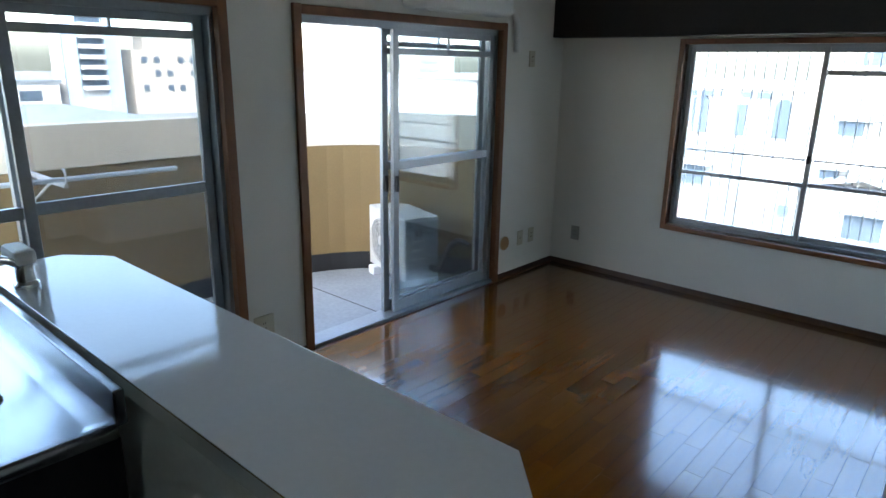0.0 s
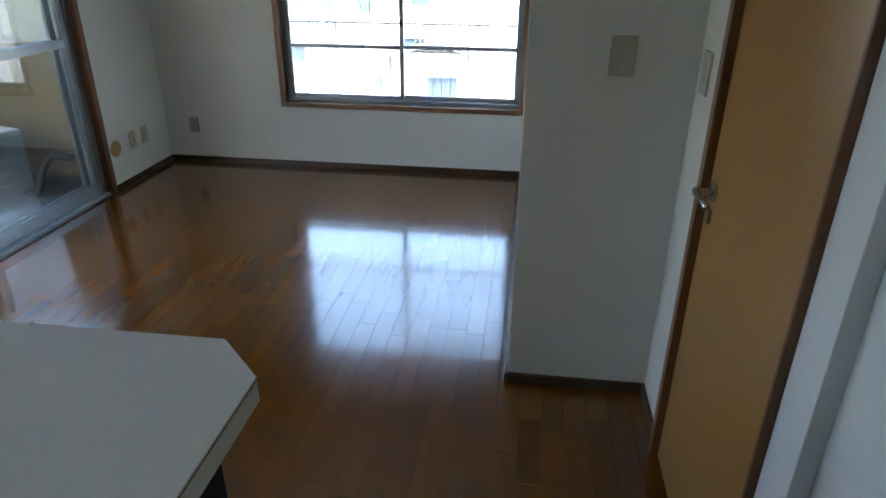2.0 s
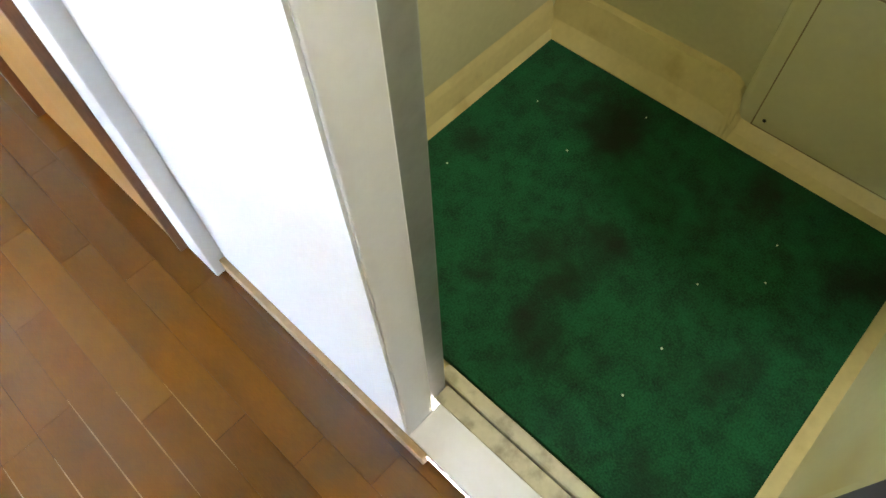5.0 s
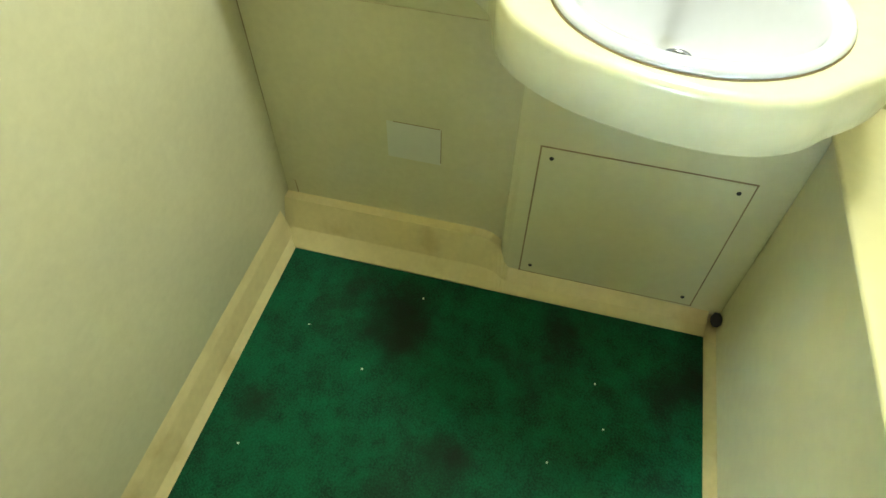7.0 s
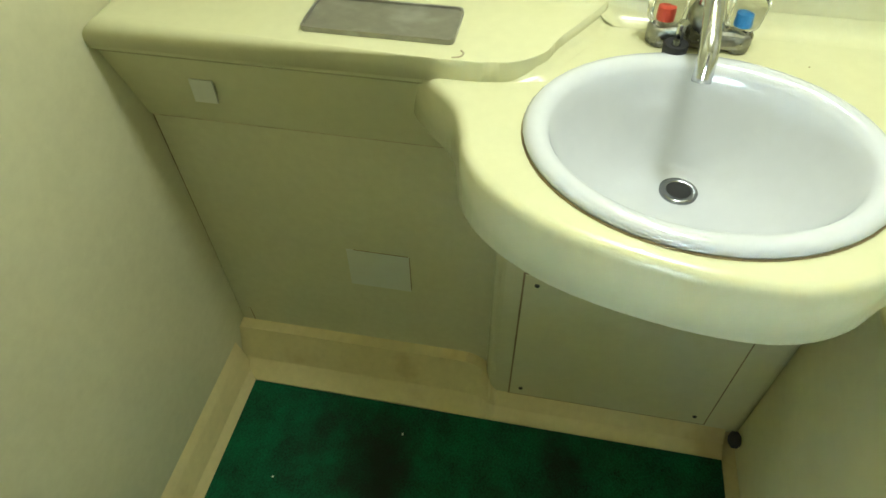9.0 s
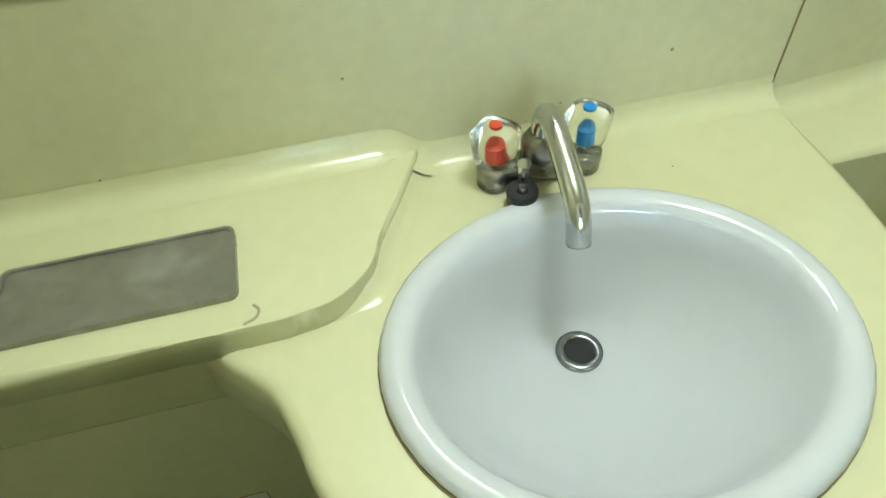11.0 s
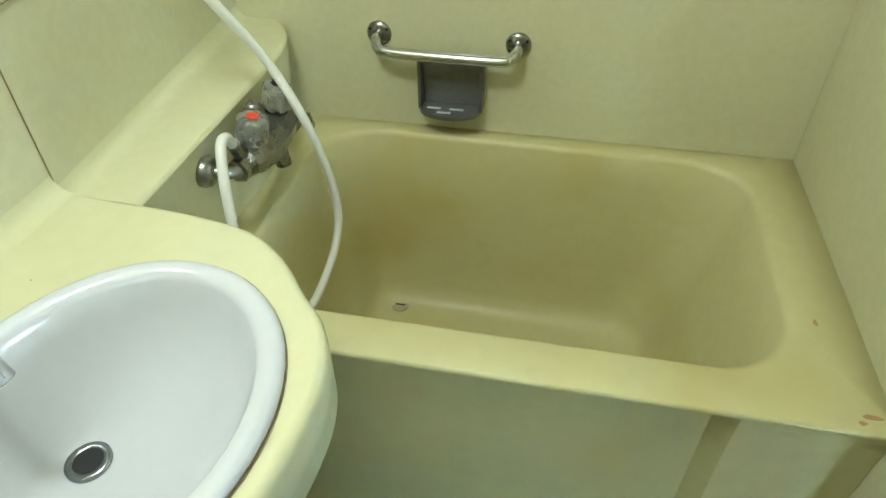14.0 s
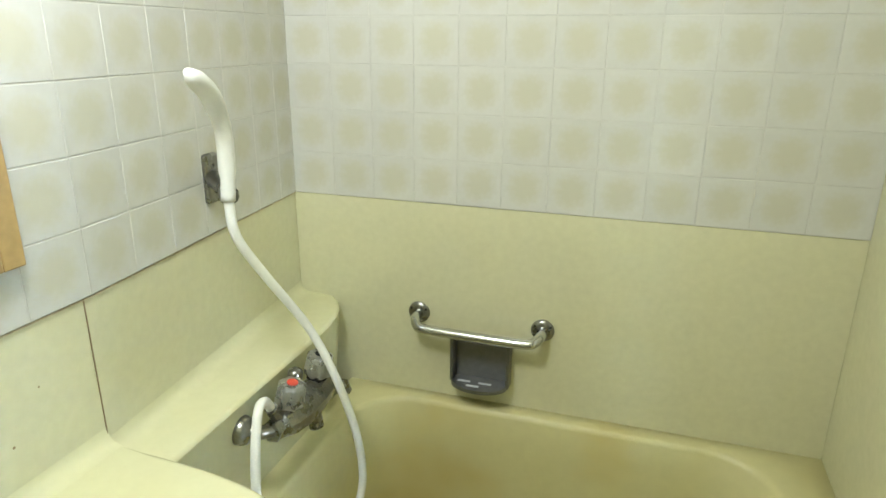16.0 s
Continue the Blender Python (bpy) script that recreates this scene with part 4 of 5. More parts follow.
for y, z in ((1.0895, 0.918), (0.8, 0.918), (0.45, 0.918), (0.43, 0.915), (0.418, 0.906), (0.406, 0.896), (0.395, 0.8905), (0.38, DZ), (-0.0085, DZ)):
    rows.append([own.verts.new((2.2195 - s_, y, z + h)) for s_, h in ((0.0, -0.004), (0.0, 0.026), (0.0015, 0.017), (0.005, 0.010), (0.010, 0.005), (0.017, 0.0016), (0.026, 0.0002), (0.026, -0.004))])
for a, c in zip(rows, rows[1:]):
    for q in range(1, 6):
        own.faces.new((a[q], a[q + 1], c[q + 1], c[q]))
part("upstand", own, M_FRP, va, smooth=True)
own = bmesh.new()
rows = []
for q, (x, y) in enumerate(shelf_line[3:]):
    a, c = Vector(shelf_line[q + 2]), Vector(shelf_line[min(q + 4, len(shelf_line) - 1)])
    t = (c - a).normalized()
    k = min(1.0, q / 14) ** 2
    rows.append([own.verts.new((x + t.y * d * k, y - t.x * d * k, DZ - 0.003 + (h + 0.003) * k)) for d, h in ((-0.01, -0.003), (-0.008, 0.017), (0.0, 0.012), (0.004, 0.007), (0.009, 0.003), (0.018, 0.0003), (0.018, -0.003))])
for a, c in zip(rows, rows[1:]):
    for q in range(1, 5):
        own.faces.new((a[q], a[q + 1], c[q + 1], c[q]))
part("shelf_fillet", own, M_FRP, va, smooth=True)
hatch = part("hatch", box(2.0865, 2.09, 0.05, 0.468, 0.058, 0.47, 0.001), M_FRP, va, "screwed access hatch")
for y in (0.075, 0.445):
    for z in (0.085, 0.445):
        part("screw", lathe([(0.005, 0), (0.004, 0.002)], 10, m=pose(2.0865, y, z, 0, -90, 0)), M_BLACK, hatch)
b = box(2.0885, 2.0896, 0.046, 0.472, 0.470, 0.4735)
box(2.0885, 2.0896, 0.046, 0.472, 0.0535, 0.058, bm=b)
box(2.0885, 2.0896, 0.0465, 0.050, 0.058, 0.470, bm=b)
box(2.0885, 2.0896, 0.468, 0.4715, 0.058, 0.470, bm=b)
part("hatch_gap", b, M_SEAM, va, "dark gap round the hatch")
b = box(2.096, 2.0985, 0.60, 1.088, 0.725, 0.7264)
part("panel_joint", b, M_LINE, va, "stained panel joint")
part("corner_joint", tube([(2.0985, 1.088, 0.725), (2.1185, 1.088, 0.19)], 0.001, 6), M_SEAM, va, "rusty corner joint")
part("corner_joint", tube([(2.1185, 1.088, 0.19), (2.117, 1.062, 0.188), (2.117, 1.06, 0.145)], 0.001, 6), M_SEAM, va, "rusty corner joint")
part("patch", box(2.1075, 2.1135, 0.684, 0.805, 0.345, 0.447), M_STICKER, va, "pale square patch")
part("patch_rust", box(2.107, 2.1085, 0.686, 0.79, 0.4472, 0.4483), M_SEAM, va, "rusty edge of the patch")
part("patch_rust", box(2.107, 2.11, 0.6828, 0.684, 0.35, 0.447), M_SEAM, va, "rusty edge of the patch")
part("patch", box(2.058, 2.061, 0.94, 0.975, 0.79, 0.828), M_STICKER, va, "small pale patch")
tray = thing("shelf_tray", "dull grey metal plate lying on the vanity shelf", "metal plate", at=(2.103, 0.694, 0.9185))
part("plate", slab(rrect(-0.042, 0.042, -0.1, 0.1, 0.008, 3), 0, 0.004, 0.001), M_DULL, tray)
part("raised_edge", loft([level(rrect(-0.042, 0.042, -0.1, 0.1, 0.008, 3), 0.0035), level(rrect(-0.042, 0.042, -0.1, 0.1, 0.008, 3), 0.007), level(rrect(-0.039, 0.039, -0.097, 0.097, 0.007, 3), 0.007), level(rrect(-0.039, 0.039, -0.097, 0.097, 0.007, 3), 0.0035)], False), M_DULL, tray)

# basin
ba = thing("wash_basin", "white oval enamel wash basin set in the counter", "basin")
def ring(a, b, z, dx=0.0, dy=0.0):
    return [(x, y, z) for x, y in ellipse(BCX + dx, BCY + dy, a, b)]
bowl = loft([ring(BA - 0.01, BB - 0.01, DZ - 0.004), ring(BA, BB, DZ + 0.001), ring(BA + 0.002, BB + 0.002, DZ + 0.006), ring(BA - 0.003, BB - 0.003, DZ + 0.012), ring(BA - 0.012, BB - 0.012, DZ + 0.014),
             ring(BA - 0.022, BB - 0.022, DZ + 0.011), ring(BA - 0.028, BB - 0.028, DZ + 0.002), ring(BA - 0.034, BB - 0.034, DZ - 0.02, 0.002), ring(BA - 0.05, BB - 0.055, DZ - 0.06, 0.01),
             ring(BA - 0.072, BB - 0.085, DZ - 0.095, 0.025), ring(BA - 0.1, BB - 0.12, DZ - 0.12, 0.045), ring(0.04, 0.045, DZ - 0.134, 0.066, -0.006), ring(0.016, 0.016, DZ - 0.139, 0.072, -0.011)], True)
part("bowl", bowl, M_BOWL, ba, smooth=True)
dn = part("drain", lathe([(0.025, -0.002), (0.025, 0.003), (0.0165, 0.004), (0.015, -0.001)], 28, m=pose(2.03, 0.284, DZ - 0.137)), M_STEEL, ba, "dull metal drain ring", True)
part("drain_hole", lathe([(0.0158, 0), (0.0158, 0.0015)], 24, m=pose(2.03, 0.284, DZ - 0.1345)), M_BLACK, dn)
part("rim_seal", tube([(BCX + (BA + 0.002) * math.cos(a), BCY + (BB + 0.002) * math.sin(a), DZ + 0.001) for a in (2 * math.pi * k / 60 for k in range(61))], 0.0013, 6), M_SEAM, ba, "dark perished sealant")

# basin tap
tp = thing("basin_tap", "two-handle chrome basin tap with clear red and blue handles", "tap")
part("tap_body", box(2.148, 2.182, 0.235, 0.345, DZ + 0.002, DZ + 0.03, 0.009, 3), M_OLDCHROME, tp)
part("spout_hub", lathe([(0.02, 0), (0.02, 0.03), (0.014, 0.04)], 20, m=pose(2.16, 0.293, DZ + 0.02)), M_OLDCHROME, tp, smooth=True)
part("spout", tube(smooth_line([(2.16, 0.293, DZ + 0.05), (2.155, 0.293, DZ + 0.082), (2.135, 0.294, DZ + 0.088), (2.09, 0.296, DZ + 0.072), (2.058, 0.297, DZ + 0.052), (2.045, 0.298, DZ + 0.022)], 6), 0.0115, 14), M_CHROME, tp, "chrome swivel spout", True)
for y, m, lb in ((0.338, M_RED, "clear handle with a red cap"), (0.243, M_BLUE, "clear handle with a blue cap")):
    part("collar", lathe([(0.018, 0), (0.019, 0.02), (0.016, 0.025)], 20, m=pose(2.166, y, DZ + 0.002)), M_OLDCHROME, tp, smooth=True)
    own = bmesh.new()
    rows = []
    for r, z in ((0.014, 0.026), (0.02, 0.034), (0.022, 0.05), (0.0235, 0.066), (0.018, 0.071), (0.006, 0.072)):
        rows.append([own.verts.new((2.166 + r * (1 + 0.09 * math.cos(4 * a)) * math.cos(a), y + r * (1 + 0.09 * math.cos(4 * a)) * math.sin(a), DZ + z)) for a in (2 * math.pi * k / 32 for k in range(32))])
    for a, c in zip(rows, rows[1:]):
        for i in range(32):
            own.faces.new((a[i], a[(i + 1) % 32], c[(i + 1) % 32], c[i]))
    own.faces.new(rows[0])
    own.faces.new(rows[-1])
    hh = part("handle", own, M_ACRYL, tp, lb, True)
    part("cap_top", lathe([(0.0065, 0), (0.0065, 0.003)], 16, m=pose(2.166, y, DZ + 0.072)), m, hh)
    part("core", lathe([(0.0072, 0.034), (0.0078, 0.036), (0.0078, 0.05), (0.004, 0.052)], 16, m=pose(2.166, y, DZ)), m, hh)
part("pop_up_rod", tube([(2.14, 0.318, DZ + 0.02), (2.137, 0.318, DZ + 0.045)], [0.005, 0.007], 10), M_CHROME, tp)
plug = thing("basin_plug", "black rubber basin plug resting behind the basin", "plug", at=(2.127, 0.322, DZ))
part("plug_body", lathe([(0.014, 0.002), (0.016, 0.018), (0.015, 0.022), (0.007, 0.02)], 18), M_GASKET, plug)
part("plug_eye", lathe([(0.006, 0.02), (0.004, 0.026)], 12), M_STEEL, plug)

# ---- bathtub ----
tb = thing("bathtub", "cream plastic built-in bathtub with rounded inside corners", "bathtub")
RZ = 0.65
loops = [level(rrect(1.071, 2.15, -0.693, -0.006, 0.004, 8), RZ - 0.016), level(rrect(1.071, 2.15, -0.693, -0.0, 0.008, 8), RZ - 0.004), level(rrect(1.072, 2.147, -0.692, -0.006, 0.012, 8), RZ),
         level(rrect(1.165, 2.092, -0.652, -0.076, 0.13, 8), RZ), level(rrect(1.172, 2.087, -0.647, -0.082, 0.13, 8), RZ - 0.003), level(rrect(1.18, 2.082, -0.643, -0.09, 0.13, 8), RZ - 0.014),
         level(rrect(1.20, 2.075, -0.638, -0.1, 0.13, 8), RZ - 0.1), level(rrect(1.26, 2.06, -0.632, -0.12, 0.13, 8), RZ - 0.36), level(rrect(1.29, 2.045, -0.628, -0.13, 0.12, 8), RZ - 0.45),
         level(rrect(1.32, 2.02, -0.612, -0.145, 0.11, 8), RZ - 0.487), level(rrect(1.36, 1.98, -0.58, -0.18, 0.1, 8), RZ - 0.5)]
tubm = loft(loops, True)
part("tub_shell", tubm, M_TUB, tb, smooth=True)
own = bmesh.new()
prof = [(1.076, -0.01), (1.27, -0.01), (1.30, -0.03), (2.12, -0.03)]
rows = [[own.verts.new((x, y + dy, z)) for x, y in prof] for z, dy in ((0.005, 0), (0.56, 0), (0.61, 0.002), (RZ - 0.026, 0.004), (RZ - 0.012, 0.004))]
for a, c in zip(rows, rows[1:]):
    for i in range(3):
        own.faces.new((a[i], a[i + 1], c[i + 1], c[i]))
part("apron", own, M_TUB, tb, "olive-cream front apron")
td = part("tub_drain", lathe([(0.023, 0), (0.023, 0.003), (0.016, 0.004)], 24, m=pose(1.927, -0.585, RZ - 0.4985)), M_LINE, tb, "tarnished tub drain")
part("drain_cross", box(1.913, 1.941, -0.587, -0.583, RZ - 0.4945, RZ - 0.4935), M_BLACK, td)
lg = thing("tub_ledge", "cream moulded ledge over the tap end of the bathtub", "ledge")
for nm, sec, lb in (("ledge_top", [(2.2195, 0.898), (2.2175, 0.886), (2.211, 0.878), (2.201, 0.874), (2.188, 0.8725), (2.127, 0.870), (2.121, 0.868), (2.118, 0.862)], ""), ("ledge_face", [(2.118, 0.862), (2.120, 0.845), (2.127, 0.76), (2.14, RZ - 0.01)], "upright face under the ledge")):
    own = bmesh.new()
    rows = [[own.verts.new((x + dx if x < 2.15 else wall_x(y) - 2.2203 + x, y, z)) for x, z in sec]
            for y, dx in ((-0.009, 0), (-0.45, 0), (-0.54, 0.004), (-0.59, 0.013), (-0.63, 0.026), (-0.665, 0.045), (-0.6895, 0.07))]
    for a, c_ in zip(rows, rows[1:]):
        for q in range(len(sec) - 1):
            own.faces.new((a[q], a[q + 1], c_[q + 1], c_[q]))
    part(nm, own, M_FRP, lg, lb, True)
part("wall_joint", box(2.2178, 2.2195, -0.0085, -0.0073, 0.9, TZ), M_SEAM, wb, "dark panel joint")
b = box(2.2175, 2.2195, HY, BY1, TZ - 0.0035, TZ - 0.0015)
skewed(0.0025, 0.0005, TZ - 0.0035, TZ - 0.0015, b)
part("wall_joint", b, M_LINE, wb, "stained joint under the tiles")
part("tub_plug_knob", lathe([(0.012, 0), (0.018, 0.006), (0.018, 0.016), (0.01, 0.022)], 16, m=pose(2.07, -0.028, 0.045, -90, 0, 0)), M_GASKET, tb, "black rubber knob", True)

part("lower_sheet", box(BX0 + 0.0005, 2.274, BY0 + 0.0002, BY0 + 0.0032, 0.6, TZ - 0.0012), M_FRPWALL, wt)

# mixer tap over the tub
mx = thing("bath_mixer", "dull chrome bath mixer tap with worn clear handles", "tap")
MX, MZ = 2.075, 0.797
for y, z in ((-0.196, 0.812), (-0.455, 0.805)):
    part("wall_flange", lathe([(0.027, 0), (0.027, 0.008), (0.023, 0.019), (0.012, 0.025)], 22, m=pose(2.125, y, z, 0, -90, 0)), M_OLDCHROME, mx, smooth=True)
part("inlet_arm", tube(smooth_line([(2.11, -0.197, 0.811), (2.1, -0.2, 0.81), (2.088, -0.208, 0.807), (MX, -0.225, 0.803)]), 0.013, 12), M_OLDCHROME, mx, smooth=True)
part("inlet_arm", tube(smooth_line([(2.11, -0.455, 0.805), (2.1, -0.45, 0.804), (MX, -0.42, 0.80)]), 0.013, 12), M_OLDCHROME, mx, smooth=True)
part("union_nut", tube([(MX, -0.216, 0.803), (MX, -0.236, 0.802)], 0.02, 6), M_OLDCHROME, mx)
part("mixer_body", tube([(MX, -0.238, MZ + 0.004), (MX, -0.246, MZ + 0.004), (MX - 0.003, -0.262, MZ + 0.003), (MX - 0.004, -0.3, MZ), (MX - 0.004, -0.36, MZ), (MX - 0.003, -0.4, MZ + 0.003), (MX, -0.416, MZ + 0.004), (MX, -0.424, MZ + 0.004)],
                        [0.018, 0.026, 0.031, 0.034, 0.034, 0.031, 0.026, 0.018], 8), M_OLDCHROME, mx)
for y, z0, cc in ((-0.276, 0.82, M_RED), (-0.384, 0.826, M_BLACK)):
    m_ = pose(MX - 0.002, y, z0, 0, -12, 0)
    part("handle_stem", lathe([(0.021, 0), (0.021, 0.006), (0.014, 0.009)], 18, m=m_), M_GASKET, mx)
    own = bmesh.new()
    rows = []
    for r, z in ((0.02, 0.008), (0.026, 0.012), (0.0275, 0.022), (0.0265, 0.036), (0.0255, 0.05), (0.021, 0.055), (0.011, 0.056)):
        rows.append([own.verts.new((r * (1 + 0.06 * math.cos(8 * a)) * math.cos(a), r * (1 + 0.06 * math.cos(8 * a)) * math.sin(a), z)) for a in (2 * math.pi * k / 48 for k in range(48))])
    for a, c in zip(rows, rows[1:]):
        for i in range(48):
            own.faces.new((a[i], a[(i + 1) % 48], c[(i + 1) % 48], c[i]))
    own.faces.new(rows[0])
    own.faces.new(rows[-1])
    bmesh.ops.transform(own, matrix=m_, verts=own.verts)
    hh = part("handle", own, M_WORNACRYL, mx, "worn clear fluted handle", True)
    part("handle_cap", lathe([(0.0105, 0.056), (0.0105, 0.058), (0.006, 0.059)], 16, m=m_), cc, hh)
part("diverter", tube([(2.095, -0.335, 0.815), (2.092, -0.335, 0.85), (2.09, -0.335, 0.862), (2.089, -0.335, 0.868)], [0.012, 0.015, 0.015, 0.008], 14), M_OLDCHROME, mx, smooth=True)
part("hose_union", tube([(2.078, -0.242, 0.822), (2.076, -0.224, 0.85)], [0.014, 0.012], 8), M_OLDCHROME, mx)
part("tub_spout", tube([(2.07, -0.35, 0.785), (2.065, -0.352, 0.755), (2.062, -0.353, 0.733)], [0.017, 0.016, 0.0145], 14), M_OLDCHROME, mx, smooth=True)
own = bmesh.new()
rows = [[own.verts.new((x + sx * 0.011, y, z + sz * 0.009)) for sx, sz in ((-1, -1), (1, -1), (1, 1), (-1, 1))] for x, y, z in ((2.068, -0.405, 0.79), (2.06, -0.44, 0.782), (2.055, -0.462, 0.775))]
rows.append([own.verts.new((2.053 + sx * 0.011, y, z)) for sx, y, z in ((-1, -0.464, 0.748), (1, -0.464, 0.748), (1, -0.476, 0.752), (-1, -0.476, 0.752))])
for a, c in zip(rows, rows[1:]):
    for i in range(4):
        own.faces.new((a[i], a[(i + 1) % 4], c[(i + 1) % 4], c[i]))
own.faces.new(rows[0])
own.faces.new(rows[-1])
part("diverter_lever", own, M_OLDCHROME, mx)
sh = thing("shower_set", "white plastic hand shower and hose on a chrome bracket", "shower")
part("hose", tube(smooth_line([(2.076, -0.222, 0.852), (2.074, -0.203, 0.875), (2.066, -0.17, 0.872), (2.05, -0.128, 0.80), (2.04, -0.113, 0.70), (2.02, -0.13, 0.58), (2.005, -0.185, 0.51), (2.0, -0.25, 0.485),
                               (2.0, -0.36, 0.5), (2.0, -0.415, 0.54), (2.0, -0.426, 0.6), (2.003, -0.407, 0.701), (2.022, -0.375, 0.83), (2.07, -0.365, 0.94), (2.11, -0.29, 1.075), (2.125, -0.24, 1.16), (2.13, -0.235, 1.225)], 6), 0.0085, 12), M_HOSE, sh, smooth=True)
part("shower_handle", tube(smooth_line([(2.13, -0.235, 1.222), (2.128, -0.237, 1.27), (2.122, -0.228, 1.34), (2.11, -0.19, 1.395), (2.098, -0.13, 1.432)], 5), [0.012] * 5 + [0.014] * 8 + [0.0155] * 5 + [0.015, 0.012, 0.006], 14), M_HOSE, sh, smooth=True)
br = part("bracket", box(2.231, 2.2435, -0.355, -0.317, 1.186, 1.278, 0.006), M_OLDCHROME, sh, "chrome wall bracket")
part("bracket_arm", tube([(2.234, -0.335, 1.232), (2.17, -0.28, 1.23), (2.135, -0.245, 1.228)], [0.016, 0.012, 0.017], 12), M_OLDCHROME, br, smooth=True)
for z in (1.206, 1.257):
    part("screw", lathe([(0.005, 0), (0.003, 0.002)], 10, m=pose(2.233, -0.338, z, 0, -90, 0)), M_BLACK, br)

# grab bar and soap dish
gb = thing("grab_bar", "chrome grab bar with round flanges on the tub wall", "grab bar")
BYW = BY0
part("bar_tube", tube(smooth_line([(1.962, BYW + 0.004, 0.858), (1.962, BYW + 0.03, 0.855), (1.952, BYW + 0.048, 0.845), (1.93, BYW + 0.055, 0.841), (1.815, BYW + 0.056, 0.839), (1.70, BYW + 0.055, 0.839), (1.679, BYW + 0.048, 0.843), (1.668, BYW + 0.03, 0.851), (1.668, BYW + 0.004, 0.854)], 5), 0.0115, 14), M_CHROME, gb, smooth=True)
for x, z in ((1.962, 0.859), (1.668, 0.855)):
    fl = part("flange", lathe([(0.027, 0), (0.026, 0.006), (0.016, 0.01)], 24, m=pose(x, BYW, z, -90, 0, 0)), M_OLDCHROME, gb, "round chrome flange", True)
    for a in (30, 150, 270):
        part("screw", lathe([(0.0035, 0.008), (0.0025, 0.0105)], 10, m=pose(x + 0.02 * math.cos(radians(a)), BYW, z + 0.02 * math.sin(radians(a)), -90, 0, 0)), M_BLACK, fl)
so = thing("soap_dish", "stainless soap dish hung below the grab bar", "soap dish")
part("back_plate", box(1.735, 1.876, BYW + 0.001, BYW + 0.005, 0.705, 0.822, 0.001), M_DISH, so)
for x in (1.735, 1.868):
    part("cheek", box(x, x + 0.008, BYW + 0.005, BYW + 0.034, 0.707, 0.82, 0.002), M_DISH, so)
half = [(1.743, BYW + 0.006), (1.868, BYW + 0.006)] + [(1.8055 + 0.0665 * math.cos(a), BYW + 0.03 + 0.042 * math.sin(a)) for a in (math.pi * k / 14 for k in range(15))]
ds = part("dish", slab(half, 0.704, 0.713, 0.003), M_DISH, so)
for x, y in ((1.775, 0.032), (1.825, 0.032), (1.80, 0.05)):
    part("drain_slot", box(x, x + 0.03, BYW + y, BYW + y + 0.007, 0.713, 0.7142), M_BOWL, ds)

part("scratch", tube(smooth_line([(2.052, 0.583, 0.9183), (2.046, 0.579, 0.9183), (2.038, 0.582, 0.9183), (2.034, 0.592, 0.9183)], 4), 0.0013, 6), M_LINE, va, "yellowed glue mark")
# small marks on the old plastic
rnd = random.Random(8)
for k in range(9):
    y, z, r = rnd.uniform(0.02, 1.0), rnd.uniform(0.93, 1.1), rnd.uniform(0.0012, 0.0022)
    part("speck", lathe([(r, 0), (r * 0.6, 0.0006)], 8, m=pose(2.2199, y, z, 0, -90, 0)), M_SEAM, wb)
for k in range(4):
    x, y, r = rnd.uniform(2.05, 2.2), rnd.uniform(0.03, 0.9), rnd.uniform(0.001, 0.002)
    part("speck", lathe([(r, 0), (r * 0.6, 0.0006)], 8, m=pose(x, y, 0.918 if y > 0.5 else DZ)), M_SEAM, va)
for x, y, a, c in ((1.102, -0.03, 0.012, 0.005), (1.118, -0.018, 0.006, 0.004), (1.138, -0.2, 0.004, 0.007)):
    part("rust_mark", slab([(x + a * math.cos(q) * (0.7 + 0.5 * rnd.random()), y + c * math.sin(q) * (0.7 + 0.5 * rnd.random())) for q in (2 * math.pi * k / 12 for k in range(12))], RZ, RZ + 0.0006), M_RUST, tb, "rust-brown mark")

# mirror over the basin
mi = thing("wall_mirror", "wall mirror with a tan timber edge over the basin", "mirror")
part("glass", box(2.205, 2.209, 0.108, 0.6, 1.24, 1.74), M_MIRROR, mi)
for b in (box(2.2, 2.214, 0.078, 0.108, 1.208, 1.77, 0.002), box(2.2, 2.214, 0.6, 0.63, 1.208, 1.77, 0.002), box(2.2, 2.214, 0.108, 0.6, 1.208, 1.24, 0.002), box(2.2, 2.214, 0.108, 0.6, 1.74, 1.77, 0.002)):
    part("edge_strip", b, M_BRASS, mi)
cl = thing("bathroom_lamp", "round wall lamp fixed over the bathroom mirror", "lamp")
part("lamp_plate", lathe([(0.07, 0.0), (0.07, 0.012), (0.06, 0.02)], 32, m=pose(2.216, 0.26, 1.93, 0, -90, 0)), M_WHITE, cl)
part("lamp_neck", tube([(2.2, 0.26, 1.93), (2.07, 0.26, 1.93)], [0.02, 0.024], 16), M_WHITE, cl, smooth=True)

# ---- pieces: wall tiles ----
P = 0.0985


def tile_mesh(name, axis, wide):
    h, v, t = wide / 2, (P - 0.0018) / 2, 0.0022
    b = box(-h, h, -t, 0, -v, v)
    bmesh.ops.bevel(b, geom=b.edges[:], offset=0.0007, segments=1, affect="EDGES")
    bmesh.ops.transform(b, matrix=pose(0, 0, 0, 0, 0, -90 if axis == "x" else 180), verts=b.verts)
    me = bpy.data.meshes.new(name)
    bmesh.ops.recalc_face_normals(b, faces=b.faces)
    b.to_mesh(me)
    b.free()
    me.materials.append(M_TILE)
    return me


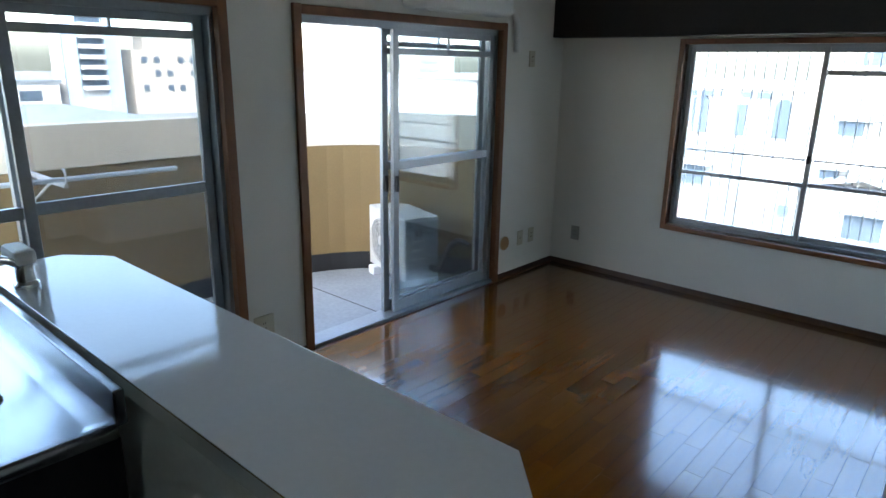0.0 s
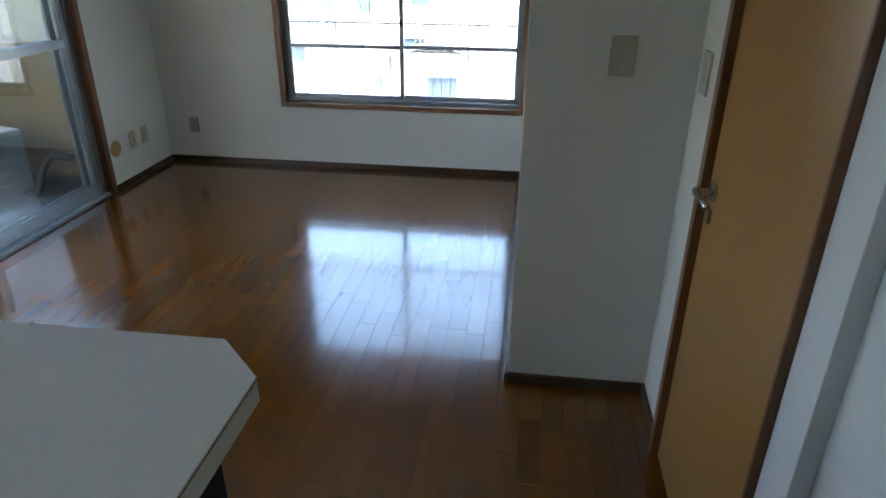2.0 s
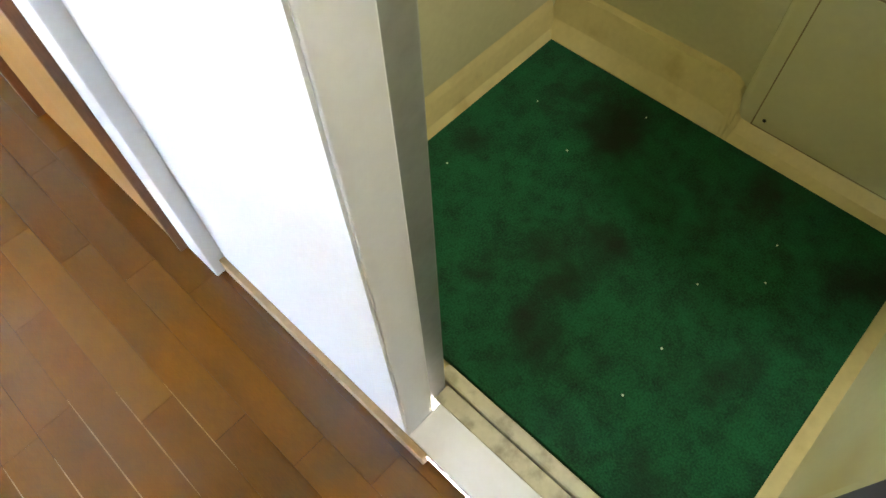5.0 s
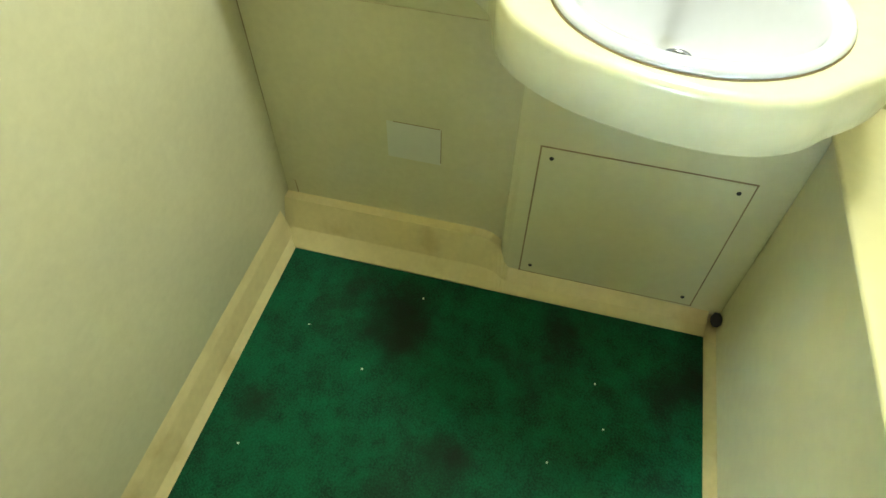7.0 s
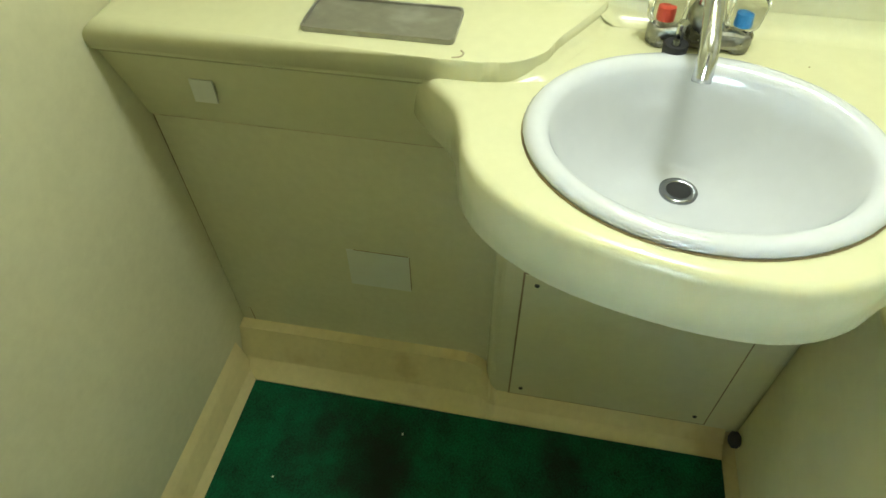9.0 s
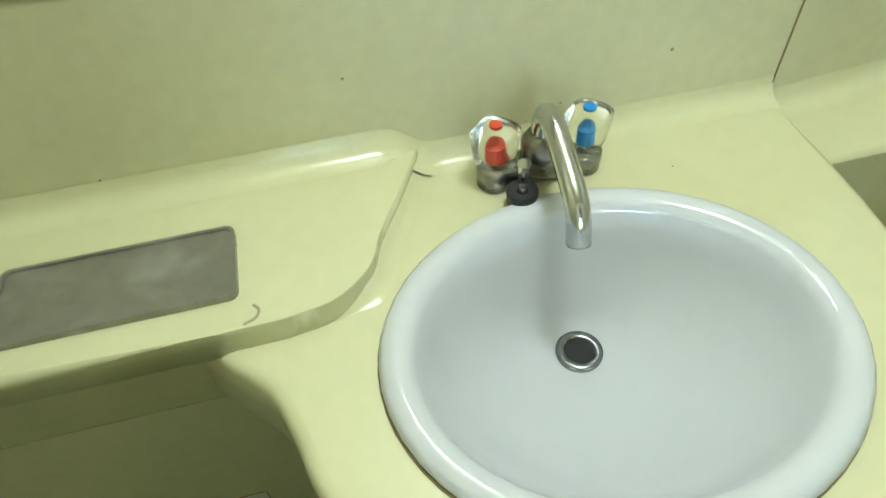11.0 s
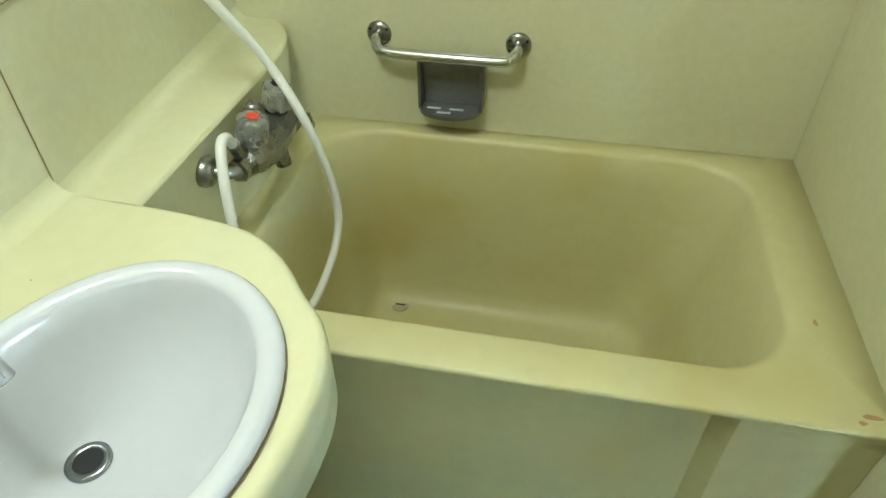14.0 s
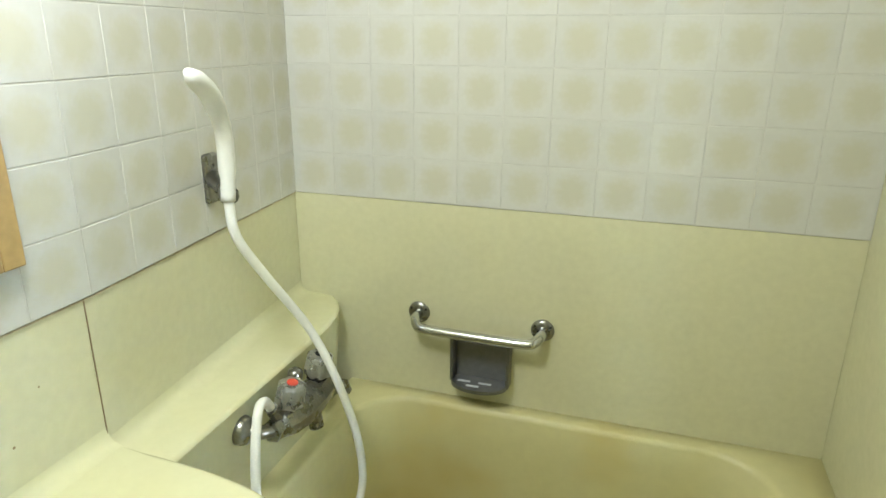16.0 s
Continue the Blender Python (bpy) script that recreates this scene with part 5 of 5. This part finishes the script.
b = box(2.2169, 2.2199, HY, BY1, TZ, BZ - 0.01)
skewed(0.0031, 0.0001, TZ, BZ - 0.01, b)
part("grout_bed", b, M_GROUT, wb)
part("grout_bed", box(BX0, 2.274, BY0 + 0.0001, BY0 + 0.003, TZ, BZ - 0.01), M_GROUT, wt)
cache = {}
for axis in "xy":
    lo, hi, start = (BY0, BY1, -0.021) if axis == "x" else (BX0, 2.2735, 1.676)
    cuts = sorted({lo, hi, *(v for v in (start + P * q for q in range(-12, 24)) if lo + 0.012 < v < hi - 0.012)})
    for r in range(10):
        z = TZ + P * (r + 0.5)
        for a, c_ in zip(cuts, cuts[1:]):
            mid, wide = (a + c_) / 2, round(c_ - a - 0.0018, 4)
            if axis == "x" and 0.1 < mid < 0.6 and 1.24 < z < 1.74:
                continue
            if (axis, wide) not in cache:
                cache[axis, wide] = tile_mesh("tile", axis, wide)
            o = new("tile", cache[axis, wide])
            o.parent = wb if axis == "x" else wt
            o.location = (wall_x(mid) - 0.0017, mid, z) if axis == "x" else (mid, BY0 + 0.0016, z)
            if axis == "x" and mid < HY:
                o.rotation_euler = (0, 0, math.atan(SKEW))

# ---- pieces: floor boards ----
BW = 0.0802
rnd = random.Random(11)
meshes = {}
count = 0
rest = bmesh.new()
nrows = int((0.953 - XB) / BW) + 1
for r in range(nrows):
    x1 = 0.953 - 0.03 - (r - 1) * BW if r else 0.953
    x0 = x1 - BW if r else 0.953 - 0.03
    x0 = max(x0, XB)
    if x1 - x0 < 0.01:
        continue
    y = YK - rnd.uniform(0, 0.6)
    pale_row = abs(x1 - 0.6824) < 0.005
    if pale_row:
        y = 0.985 - 0.618 * 5
    while y < YW:
        y2 = y + (0.618 if pale_row else rnd.choice((0.61, 0.61, 0.45, 0.3)))
        a, c = max(y, YK), min(y2, YW)
        y = y2
        if c - a < 0.01:
            continue
        if x1 > XS and a > YS:
            continue
        near = x1 > -0.35 and c > 0.0 and a < 3.6
        if near and count < 300:
            key = (round(x1 - x0, 4), round(c - a, 3), pale_row and abs(a - 0.985) < 0.01)
            if key not in meshes:
                wdt, ln = (x1 - x0) / 2 - 0.0003, (c - a) / 2 - 0.0003
                b = box(-wdt, wdt, -ln, ln, -0.003, 0)
                bmesh.ops.bevel(b, geom=[e for e in b.edges if e.verts[0].co.z > -0.001 and e.verts[1].co.z > -0.001], offset=0.0004, segments=1, affect="EDGES")
                me = bpy.data.meshes.new("floor_board")
                b.to_mesh(me)
                b.free()
                me.materials.append(M_FLOOR_LIGHT if key[2] else M_FLOOR)
                meshes[key] = me
            o = new("floor_board", meshes[key])
            o.parent, o.location = floor, ((x0 + x1) / 2, (a + c) / 2, 0)
            count += 1
        else:
            vs = []
            for xx, yy in ((x0 + 0.0006, a + 0.0005), (x1 - 0.0006, a + 0.0005), (x1 - 0.0006, c - 0.0005), (x0 + 0.0006, c - 0.0005)):
                vs.append((rest.verts.new((xx, yy, -0.003)), rest.verts.new((xx, yy, 0.0))))
            rest.faces.new([v[1] for v in vs])
            for i in range(4):
                rest.faces.new((vs[i][0], vs[(i + 1) % 4][0], vs[(i + 1) % 4][1], vs[i][1]))
fb = part("floor_boards", rest, M_FLOOR, floor)
fb["kind"] = "stuff"
for k in range(8):
    x = 0.1212 + 0.0802 * k
    ya, yb = 0.74 - 0.02 * (k % 3) + 0.006 * k, 1.14 - 0.03 * ((k * 2) % 5)
    b = bmesh.new()
    rows = []
    for i in range(15):
        f = i / 14
        w = 0.0003 + 0.0011 * math.sin(math.pi * f) ** 0.7 * rnd.uniform(0.45, 1.1)
        yy = ya + (yb - ya) * f
        rows.append([b.verts.new((x + sx * w, yy, z)) for sx, z in ((-1, -0.001), (-1, 0.0006), (1, 0.0006), (1, -0.001))])
    for p, q in zip(rows, rows[1:]):
        for i in range(4):
            b.faces.new((p[i], p[(i + 1) % 4], q[(i + 1) % 4], q[i]))
    b.faces.new(rows[0])
    b.faces.new(rows[-1][::-1])
    bmesh.ops.recalc_face_normals(b, faces=b.faces)
    part("worn_joint", b, M_WORN, floor, "pale worn board joint")
